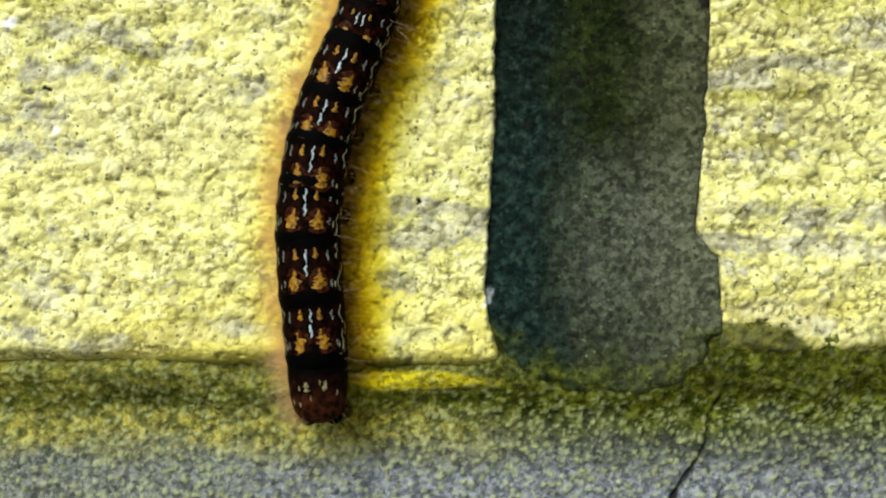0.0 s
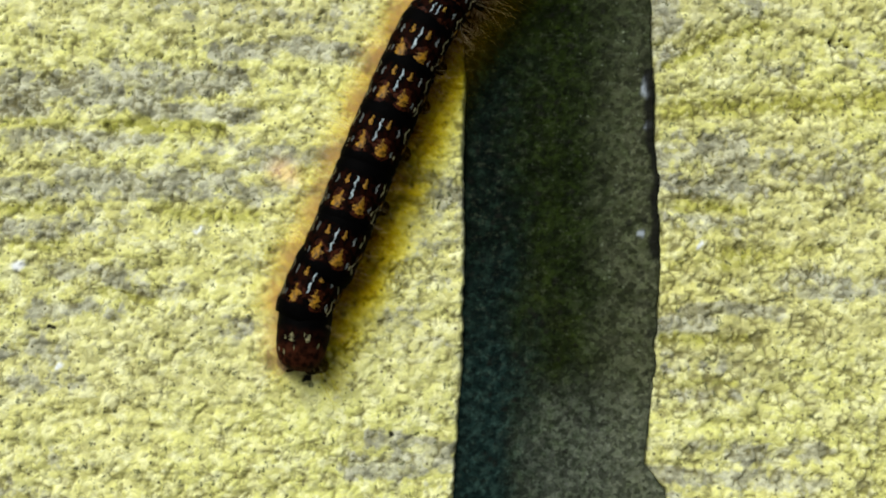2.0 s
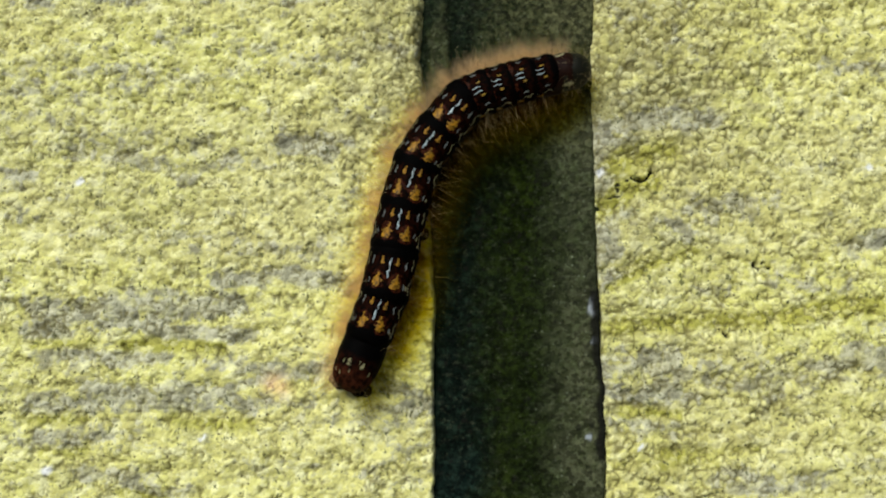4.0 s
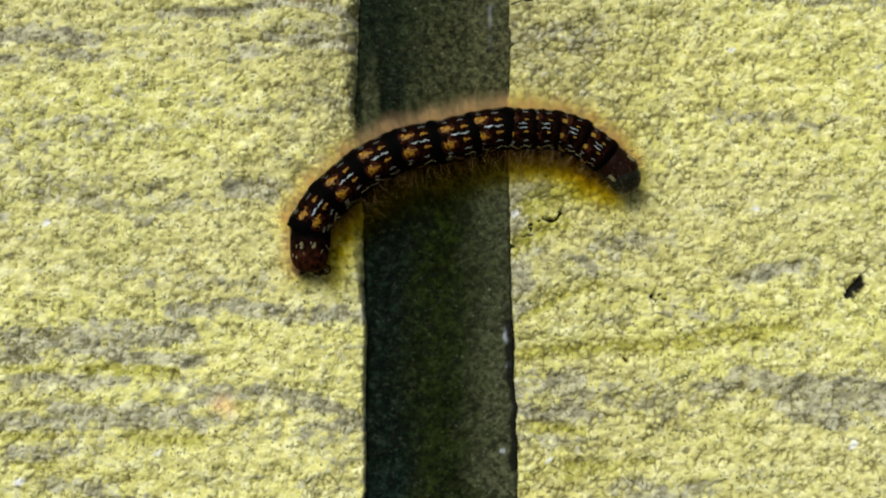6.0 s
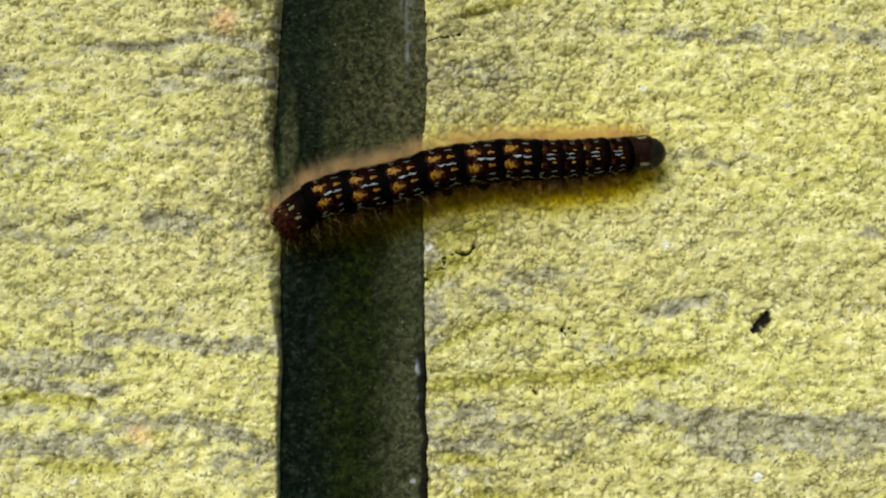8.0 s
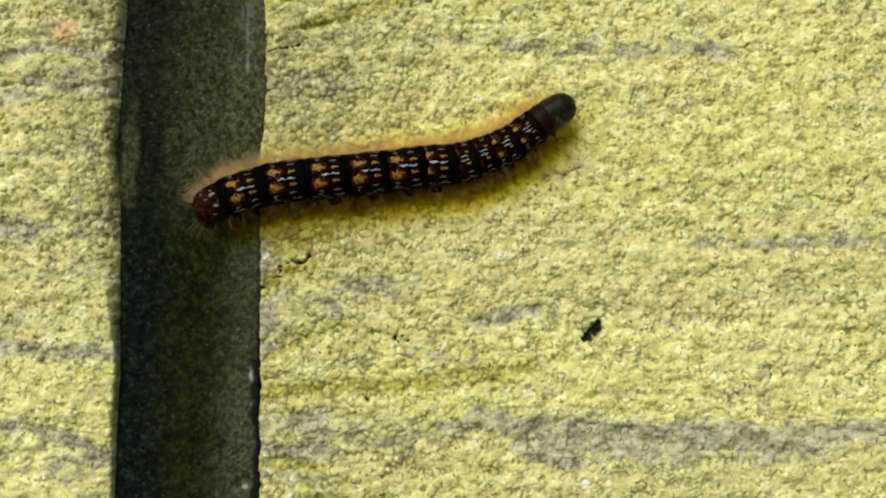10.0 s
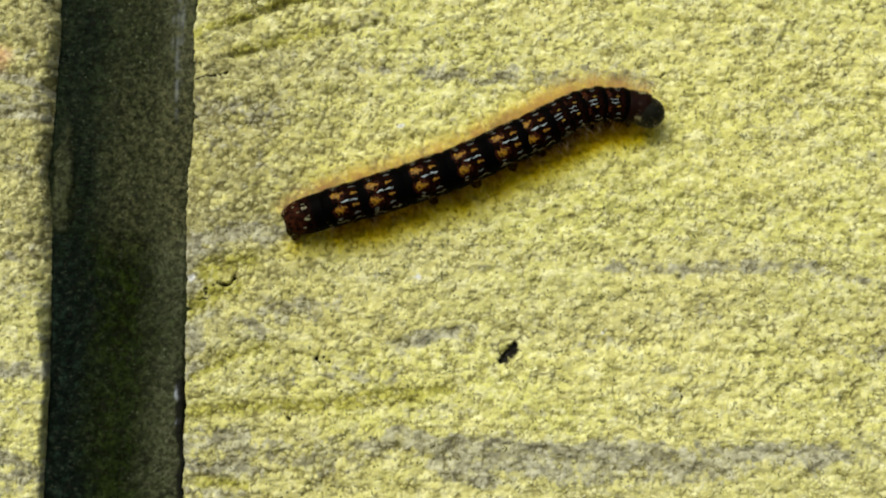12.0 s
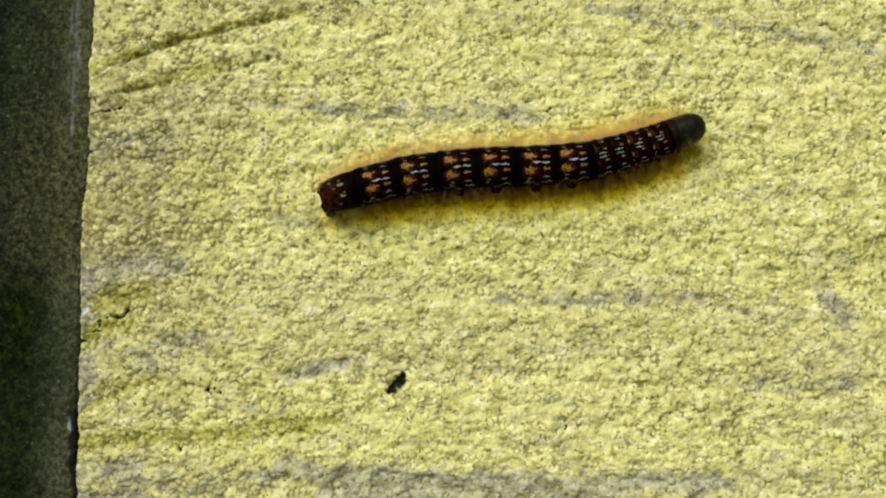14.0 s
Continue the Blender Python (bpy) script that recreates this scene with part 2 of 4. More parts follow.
trail(GREY, 0.042, .45, (-2.30, 10.79), (-1.84, 10.75))
trail(GREY, 0.079, .4, (-2.34, 10.15), (-2.10, 10.03))
trail(GREY, 0.067, .4, (-2.33, 9.85), (-2.15, 9.79))
trail(GREY, 0.033, .95, (-1.88, 9.73), (-1.61, 9.72), (-1.37, 9.78), (-0.95, 9.84))
trail(GREY, 0.030, .5, (-1.46, 11.32), (-1.33, 11.32))
trail(OLIVE, 0.018, .7, (-1.82, 11.30), (-1.52, 11.25))
trail(GREY, 0.036, .95, (1.41, 11.15), (1.75, 11.17))
trail(GREY, 0.021, .85, (1.61, 11.24), (1.89, 11.26), (2.17, 11.23))
trail(GREY, 0.033, .4, (1.52, 10.93), (1.85, 10.90))
trail(OLIVE, 0.024, .7, (1.49, 11.08), (2.07, 11.07))
trail(OLIVE, 0.018, .6, (1.48, 10.83), (1.91, 10.83))
trail(GREY, 0.024, .5, (1.57, 10.76), (2.10, 10.78))
trail(GREY, 0.033, .7, (1.90, 10.40), (2.42, 10.44))
trail(GREY, 0.027, .85, (1.40, 10.29), (1.72, 10.26), (2.21, 10.27))
trail(GREY, 0.030, .7, (2.02, 10.25), (2.41, 10.24))
trail(GREY, 0.033, .6, (1.47, 10.15), (1.62, 10.14))
trail(GREY, 0.042, .4, (2.24, 11.71), (1.72, 11.73))
trail(OLIVE, 0.030, .5, (1.46, 11.51), (2.24, 11.54))
trail(GREY, 0.059, .7, (-2.49, 12.52), (-1.96, 12.53), (-1.50, 12.55), (-1.07, 12.58))
trail(GREY, 0.043, .7, (-1.83, 12.46), (-1.56, 12.43))
trail(GREY, 0.030, 1, (-1.56, 12.38), (-1.36, 12.38), (-0.96, 12.37))
trail(OLIVE, 0.023, 1, (-1.82, 12.31), (-1.49, 12.30), (-1.16, 12.28))
trail(GREY, 0.030, .9, (-2.49, 12.40), (-2.22, 12.37))
trail(OLIVE, 0.020, .7, (-2.48, 12.31), (-2.05, 12.32))
trail(GREY, 0.036, .7, (-2.35, 12.22), (-1.55, 12.23))
trail(GREY, 0.072, .5, (-2.21, 12.12), (-2.04, 12.09))
trail(GREY, 0.036, .5, (-1.29, 12.17), (-1.16, 12.15))
trail(GREY, 0.026, .8, (-1.09, 12.03), (-0.82, 12.09))
trail(GREY, 0.039, .8, (-2.07, 11.99), (-1.08, 11.99))
trail(GREY, 0.036, .9, (-1.08, 11.95), (-0.95, 11.87))
trail(GREY, 0.043, .6, (-2.47, 11.92), (-2.14, 11.89), (-1.64, 11.90), (-1.21, 11.87))
trail(OLIVE, 0.023, .7, (-2.46, 11.79), (-2.07, 11.79))
trail(OLIVE, 0.030, .7, (-1.47, 11.80), (-0.95, 11.76))
trail(GREY, 0.046, .6, (-2.39, 11.67), (-1.90, 11.66))
trail(OLIVE, 0.020, .8, (-2.38, 11.57), (-2.06, 11.58))
trail(GREY, 0.030, .8, (1.54, 12.22), (1.84, 12.23), (2.01, 12.11))
trail(GREY, 0.030, .6, (1.80, 11.98), (2.00, 11.95))
trail(GREY, 0.036, .7, (2.17, 12.08), (2.51, 12.07))
trail(GREY, 0.039, .5, (1.50, 12.01), (1.64, 11.99))
trail(GREY, 0.036, .5, (1.57, 11.77), (1.94, 11.79))
trail(GREY, 0.026, .7, (2.30, 11.35), (2.72, 11.39))
trail(OLIVE, 0.016, .9, (1.51, 12.71), (1.85, 12.89), (2.05, 12.94))
trail(OLIVE, 0.023, .8, (1.60, 11.87), (1.97, 11.85))
trail(OLIVE, 0.023, .6, (1.54, 12.39), (1.78, 12.45))
trail(OLIVE, 0.020, .6, (2.15, 12.47), (2.55, 12.46))
trail(OLIVE, 0.026, .6, (1.83, 11.58), (2.50, 11.62))
trail(OLIVE, 0.024, .7, (1.63, 12.47), (2.92, 12.53))
trail(GREY, 0.044, .4, (1.98, 13.29), (2.51, 13.27))
trail(GREY, 0.034, .4, (2.61, 12.77), (2.92, 12.80))
trail(GREY, 0.039, .85, (-2.73, 14.91), (-2.33, 14.95), (-1.84, 14.88))
trail(GREY, 0.035, .5, (-2.72, 14.70), (-2.46, 14.73))
trail(GREY, 0.035, .6, (-2.19, 14.84), (-1.84, 14.77))
trail(GREY, 0.039, .5, (-1.14, 15.07), (-0.70, 15.07))
trail(GREY, 0.039, .5, (-0.74, 14.75), (-0.43, 14.75))
trail(GREY, 0.017, .85, (-0.52, 14.91), (-0.08, 14.92), (0.27, 14.84))
trail(GREY, 0.069, .45, (-2.70, 14.21), (-1.82, 14.21), (-1.39, 14.17))
trail(GREY, 0.095, .4, (-2.69, 14.06), (-2.43, 14.01))
trail(GREY, 0.039, .6, (-2.24, 13.64), (-1.81, 13.60), (-1.41, 13.47))
trail(GREY, 0.039, .5, (-1.37, 13.66), (-1.07, 13.58))
trail(GREY, 0.039, .9, (-0.76, 13.70), (-0.50, 13.73), (-0.44, 13.64))
trail(GREY, 0.047, .7, (-2.67, 13.51), (-2.54, 13.46))
trail(GREY, 0.039, .7, (-0.39, 12.13), (0.29, 11.92))
trail(GREY, 0.095, .4, (1.51, 14.91), (2.04, 14.87))
trail(GREY, 0.078, .35, (1.68, 14.60), (2.03, 14.47))
trail(GREY, 0.039, .5, (3.04, 14.29), (3.52, 14.27), (3.87, 14.18))
trail(GREY, 0.047, .75, (2.10, 13.27), (2.49, 13.30))
trail(GREY, 0.039, .6, (1.93, 13.19), (2.04, 13.08))
trail(GREY, 0.039, .75, (3.18, 13.02), (3.57, 13.11))
trail(GREY, 0.039, .45, (2.14, 12.67), (2.31, 12.65))
trail(GREY, 0.039, .5, (2.87, 12.72), (3.13, 12.72))
trail(OLIVE, 0.030, .9, (1.58, 12.46), (2.52, 12.50), (2.95, 12.59), (3.60, 12.65))
trail(OLIVE, 0.026, .6, (1.45, 12.84), (2.10, 12.97))
trail(GREY, 0.056, .75, (1.49, 12.18), (1.92, 12.24))
trail(GREY, 0.056, .65, (1.83, 12.03), (2.00, 11.97))
trail(GREY, 0.047, .5, (2.56, 12.12), (2.68, 11.87))
trail(GREY, 0.047, .9, (3.20, 12.27), (3.72, 12.16), (4.09, 12.10))
trail(GREY, 0.056, .9, (3.54, 12.07), (3.92, 11.92))
trail(GREY, 0.078, .38, (2.09, 12.16), (3.11, 12.12))
trail(GREY, 0.056, .3, (1.49, 11.78), (2.08, 11.70))
trail(GREY, 0.039, .6, (2.21, 11.42), (2.93, 11.40))
trail(GREY, 0.068, .8, (3.65, 12.21), (4.62, 12.03), (5.81, 12.11))
trail(GREY, 0.041, .6, (2.82, 15.27), (3.74, 15.26), (4.80, 15.23))
trail(GREY, 0.054, .4, (1.86, 14.89), (2.09, 14.98))
trail(GREY, 0.050, .4, (4.73, 13.09), (5.08, 13.03))
trail(GREY, 0.023, .85, (-1.33, 15.10), (-0.77, 15.10), (-0.40, 15.19), (0.01, 15.15), (0.20, 15.05))
trail(GREY, 0.045, .7, (-0.75, 14.76), (-0.48, 14.81))
trail(GREY, 0.023, .85, (-0.39, 14.90), (0.16, 14.84))
trail(GREY, 0.041, .85, (-0.75, 13.74), (-0.47, 13.70))
trail(GREY, 0.036, .4, (-0.34, 13.70), (0.21, 13.66))
trail(GREY, 0.036, .8, (-1.20, 12.74), (-0.75, 12.79), (-0.30, 12.73), (0.24, 12.72))
trail(GREY, 0.036, .4, (-0.76, 12.97), (-0.08, 13.05))
trail(GREY, 0.036, .7, (-1.16, 12.17), (-0.63, 12.15), (-0.18, 12.11))
trail(GREY, 0.036, .7, (-0.12, 11.87), (0.28, 11.88))
trail(GREY, 0.046, .6, (1.55, 11.99), (2.00, 11.98))
trail(GREY, 0.055, .75, (4.05, 12.15), (4.96, 12.17), (6.63, 12.16))
trail(GREY, 0.046, .4, (2.23, 12.07), (2.96, 12.04))
trail(OLIVE, 0.032, .7, (1.53, 12.42), (2.67, 12.51), (3.36, 12.59))
trail(OLIVE, 0.023, .95, (1.37, 15.57), (2.17, 15.86), (3.22, 16.12))
trail(OLIVE, 0.023, .85, (1.76, 15.42), (2.66, 15.67))
trail(GREY, 0.052, .55, (3.25, 15.29), (4.20, 15.26), (5.15, 15.25))
trail(GREY, 0.038, .9, (1.43, 13.78), (1.83, 13.90), (2.25, 13.89))
trail(OLIVE, 0.056, .8, (1.56, 13.59), (1.93, 13.67))
trail(GREY, 0.047, .5, (2.09, 13.32), (2.65, 13.31))
trail(GREY, 0.042, .6, (3.21, 13.04), (3.77, 13.12))
trail(GREY, 0.033, .65, (4.93, 13.67), (6.57, 13.70), (6.99, 13.59))
trail(GREY, 0.061, .5, (7.56, 14.03), (7.83, 13.98))
trail(GREY, 0.061, .75, (7.65, 13.74), (7.78, 13.56))
trail(GREY, 0.047, .45, (6.75, 13.03), (7.81, 13.00))
trail(GREY, 0.042, .4, (5.68, 13.34), (5.77, 13.25))
trail(OLIVE, 0.033, .6, (1.52, 12.44), (2.49, 12.48), (3.13, 12.65))
trail(GREY, 0.066, .5, (1.49, 12.21), (1.90, 12.17))
trail(GREY, 0.047, .6, (2.87, 12.21), (3.51, 12.18), (5.63, 12.19), (7.02, 12.17))
trail(GREY, 0.043, .5, (5.70, 16.15), (6.91, 16.04), (8.20, 15.84))
trail(OLIVE, 0.057, .6, (7.93, 14.14), (8.16, 14.17))
streak(PIT, 1.433, 15.189, 1.577, 15.206, 0.016, .9)
streak(PIT, 1.577, 15.206, 1.695, 15.247, 0.016, .9)
trail(PIT, 0.014, 0.9, (1.516, 13.345), (1.545, 13.365), (1.572, 13.362), (1.572, 13.420))
trail(PIT, 0.013, 0.9, (1.600, 13.425), (1.640, 13.450), (1.685, 13.493))
trail(PIT, 0.016, 1, (1.700, 13.478), (1.735, 13.462), (1.780, 13.475), (1.815, 13.512))
trail(PIT, 0.009, 0.8, (1.815, 13.512), (1.822, 13.545))
trail(OLIVE, 0.045, 0.95, (1.46, 13.26), (1.56, 13.34), (1.66, 13.42), (1.80, 13.46))
trail(GREY, 0.07, 0.9, (1.50, 13.74), (1.47, 13.55), (1.50, 13.36), (1.46, 13.12), (1.46, 12.85))
trail(GREY, 0.06, 0.65, (1.66, 13.70), (1.62, 13.58), (1.60, 13.50))
streak(PIT, 1.465, 15.547, 2.081, 15.818, 0.0298, .45)
streak(PIT, 2.081, 15.818, 3.041, 16.065, 0.0298, .42)
streak(PIT, 2.525, 15.568, 2.955, 15.708, 0.0298, .42)
streak(PIT, 1.617, 15.368, 2.095, 15.473, 0.0298, .42)
streak(PIT, 4.016, 12.885, 4.072, 12.932, 0.0298, 1)
streak(PIT, 4.060, 12.925, 4.112, 12.975, 0.056, 1)
streak(PIT, 4.099, 12.979, 4.135, 13.026, 0.0298, 1)
streak(PIT, 5.297, 15.273, 5.345, 15.303, 0.0125, .9)
streak(PIT, 8.123, 15.141, 8.156, 15.113, 0.0156, .9)
streak(PIT, 3.562, 15.530, 3.606, 15.511, 0.0125, .8)
streak(PIT, 5.483, 12.658, 5.492, 12.612, 0.0125, .8)
streak(PIT, 1.427, 12.816, 1.638, 12.829, 0.0125, .5)
streak(PIT, 3.079, 13.969, 3.096, 13.898, 0.0125, .6)
streak(PIT, 7.417, 14.322, 7.464, 14.308, 0.0125, .7)
streak(PIT, 2.519, 12.877, 2.540, 12.842, 0.0187, 1)
streak(PIT, -0.613, 10.815, -0.592, 10.809, 0.019, 1)
streak(PIT, -0.957, 10.512, -0.953, 10.496, 0.016, 1)
streak(PIT, -0.114, 10.508, -0.110, 10.496, 0.016, 1)
streak(PIT, -1.470, 13.149, -1.452, 13.128, 0.0091, .8)
streak(PIT, -2.104, 11.100, -2.086, 11.084, 0.0114, .8)
streak(PIT, -2.143, 11.107, -2.088, 11.098, 0.0190, .9)
streak(PIT, 0.284, 10.793, 0.329, 10.762, 0.0079, .7)
streak(PIT, -0.406, 9.601, 0.252, 9.563, 0.0190, .42)
streak(PIT, -0.406, 9.556, -0.226, 9.497, 0.0079, .5)
streak(PIT, -1.524, 10.363, -1.464, 10.348, 0.0163, .5)
streak(PIT, 2.581, 12.889, 2.625, 12.858, 0.0145, .9)
streak(PIT, 2.271, 12.428, 2.315, 12.394, 0.0116, .8)
streak(CHIP, 4.009, 11.753, 4.025, 11.765, 0.0308, 1)
streak(CHIP, 1.461, 13.516, 1.477, 13.528, 0.0264, 1)
streak(CHIP, -2.188, 13.432, -2.172, 13.444, 0.0262, 1)
streak(CHIP, 4.299, 14.681, 4.315, 14.693, 0.0131, 1)
streak(CHIP, 1.694, 11.628, 1.710, 11.640, 0.0175, 1)
streak(CHIP, 3.320, 13.550, 3.336, 13.562, 0.0236, 1)
streak(CHIP, 4.857, 13.143, 4.873, 13.155, 0.0142, 1)
streak(CHIP, -2.327, 11.454, -2.311, 11.466, 0.0361, 1)
streak(CHIP, -2.055, 10.856, -2.039, 10.868, 0.0271, 1)
streak(CHIP, 0.245, 9.954, 0.261, 9.966, 0.0211, 1)
streak(CHIP, -1.274, 11.679, -1.258, 11.691, 0.0173, 1)
streak(CHIP, 1.049, 12.396, 1.065, 12.408, 0.0104, 1)
streak(CHIP, 3.152, 14.808, 3.168, 14.820, 0.0185, 1)

streak(STAIN, -0.23, 15.31, -0.20, 15.34, 0.035, .7)
streak(STAIN, -0.80, 12.05, -0.74, 12.02, 0.030, .5)


def streaks(kind, x, z, soft):
    total = np.zeros(x.shape)
    for x0, z0, x1, z1, w, s in kind:
        near = (x > min(x0, x1) - 4 * w) & (x < max(x0, x1) + 4 * w) & (z > min(z0, z1) - 4 * w) & (z < max(z0, z1) + 4 * w)
        if not near.any():
            continue
        px, pz = x[near], z[near]
        dx, dz = x1 - x0, z1 - z0
        k = np.clip(((px - x0) * dx + (pz - z0) * dz) / (dx * dx + dz * dz), 0, 1)
        if soft:
            wob = 1.2 * w * (ripple(px, pz, 0.45, 0.45, 5, 2) - 0.5)
            d = np.hypot(px - x0 - k * dx, (pz - z0 - k * dz) + wob) / (2.0 * w)
            fall = np.exp(-d * d * 0.8)
        else:
            wob, bob = ((0.05 if w < 0.025 else 1.4 * w) * (ripple(px, pz, 0.055, 0.055, q, 2) - 0.5) for q in (6, 8))
            d = np.hypot(px - x0 - k * dx + bob, pz - z0 - k * dz + wob) / w
            fall = 1 - smooth(0.35, 1.2, d)
        total[near] = np.maximum(total[near], s * fall)
    return total


def steps(lo, hi, fine_lo, fine_hi, pitch):
    """Places from lo to hi, pitch apart in the fine stretch and growing apart outside it."""
    a = list(np.arange(max(lo, fine_lo), min(hi, fine_hi) + pitch / 2, pitch))
    gap = pitch
    while a[0] > lo + 1e-6:
        gap *= 1.35
        a.insert(0, max(lo, a[0] - min(gap, 0.8)))
    gap = pitch
    while a[-1] < hi - 1e-6:
        gap *= 1.35
        a.append(min(hi, a[-1] + min(gap, 0.8)))
    return np.array(a)


def sheet(name, x, y, z, layers, material, parent, label=""):
    """A grid of places in centimetres as one smooth mesh, with its surface layers."""
    rows, cols = x.shape
    me = bpy.data.meshes.new(name)
    k = np.arange(rows * cols).reshape(rows, cols)
    faces = np.stack([k[:-1, :-1], k[:-1, 1:], k[1:, 1:], k[1:, :-1]], -1).reshape(-1, 4)
    me.vertices.add(rows * cols)
    me.vertices.foreach_set("co", np.stack([x * CM, y * CM, (z + LIFT) * CM], -1).ravel().astype(np.float32))
    me.loops.add(faces.size)
    me.loops.foreach_set("vertex_index", faces.ravel().astype(np.int32))
    me.polygons.add(len(faces))
    me.polygons.foreach_set("loop_start", np.arange(0, faces.size, 4, dtype=np.int32))
    me.polygons.foreach_set("use_smooth", np.ones(len(faces), dtype=bool))
    me.update(calc_edges=True)
    for key, values in layers.items():
        me.attributes.new(key, "FLOAT", "POINT").data.foreach_set("value", values.ravel().astype(np.float32))
    me.materials.append(material)
    ob = new(name, me)
    ob.parent = parent
    return tagged(ob, label)


BED_TOP, COURSE, TALL = 9.60, 7.8, 6.8


def relief(x, z):
    """How far the brick's face stands out, and its layers."""
    f1, id1, rim1 = grains(x, z, 0.036, 11)
    f2, id2, rim2 = grains(x + 0.03 * ripple(x, z, 0.1, 0.1, 71), z, 0.062, 21)
    drag = ripple(x, z + 0.12 * ripple(x, z, 2.5, 1.5, 3), 1.6, 0.16, 31, 3)
    blotch = ripple(x, z, 0.30, 0.16, 41, 3)
    plate1, plate2 = smooth(0.0, 0.40, rim1), smooth(0.0, 0.45, rim2)
    out = 0.006 * plate1 * (0.25 + 0.75 * id1) + 0.008 * plate2 * (0.25 + 0.75 * id2)
    out += 0.040 * (drag - 0.5) + 0.055 * (ripple(x, z, 0.11, 0.08, 45, 3) - 0.5) + 0.025 * (blotch - 0.5)
    marks, hollow = streaks(GREY, x, z, True), streaks(OLIVE, x, z, True)
    loose = ripple(x, z, 0.7, 0.12, 51, 3)
    speck = 0.55 * id1 + 0.45 * id2
    patchy = ripple(x, z, 0.16, 0.07, 61, 3)
    grey = 0.95 * smooth(0.20, 0.78, 1.05 * marks + 0.55 * (speck - 0.5) + 0.75 * (patchy - 0.5))
    upper = smooth(11.0, 11.8, z)
    grey = np.maximum(grey, (0.30 + 0.25 * (x < 0.6) * upper) * smooth(0.52, 0.84, loose + 0.5 * (speck - 0.5)))
    dirt = np.exp(-(np.maximum(x - 1.5, 0) / 1.3) ** 2) * smooth(10.3, 10.8, z) * (0.58 + 0.42 * smooth(13.4, 13.9, z) * smooth(15.7, 15.0, z)) * (x > 1.0)
    dirt = np.maximum(dirt, np.exp(-(np.maximum(0.25 - x, 0) / 0.8) ** 2) * smooth(13.2, 13.9, z) * (x < 0.6))
    soil = 0.85 * smooth(0.28, 0.80, 0.66 * dirt + 0.7 * (ripple(x, z, 0.14, 0.10, 63, 3) - 0.35) + 0.4 * (speck - 0.5)) * (dirt > 0.02)
    olive = 0.9 * smooth(0.25, 0.85, 1.1 * hollow + 0.5 * (speck - 0.5) + 0.6 * (patchy - 0.5))
    out -= 0.020 * marks + 0.022 * hollow
    where = smooth(0.40, 0.62, ripple(x, z, 0.30, 0.16, 65, 2))
    broken = smooth(0.53, 0.68, ripple(x, z, 0.055, 0.045, 67, 2) + 0.18 * dirt + 0.12 * hollow)
    gap = np.maximum(0.9 * smooth(0.26, 0.05, rim2 + 0.25 * (drag - 0.5)) * broken, 0.75 * smooth(0.34, 0.08, rim1) * where * smooth(0.55, 0.66, ripple(x, z, 0.07, 0.05, 69, 2)))
    out -= 0.014 * gap
    pit = streaks(PIT, x, z, False)
    out -= (0.02 + 0.04 * smooth(1.66, 1.76, x)) * pit   # shallow where mortar lies behind
    wash = smooth(0.42, 0.70, ripple(x, z + 0.2 * ripple(x, z, 3, 1, 7), 5.0, 0.55, 75, 2))
    grain = 0.5 + 0.80 * (speck - 0.5) + 0.55 * (ripple(x, z, 0.07, 0.05, 77, 2) - 0.5)
    return out, {"grey": grey * (1 - 0.7 * olive), "olive": olive, "pit": pit, "grain": grain, "gap": gap, "wash": wash, "soil": soil}


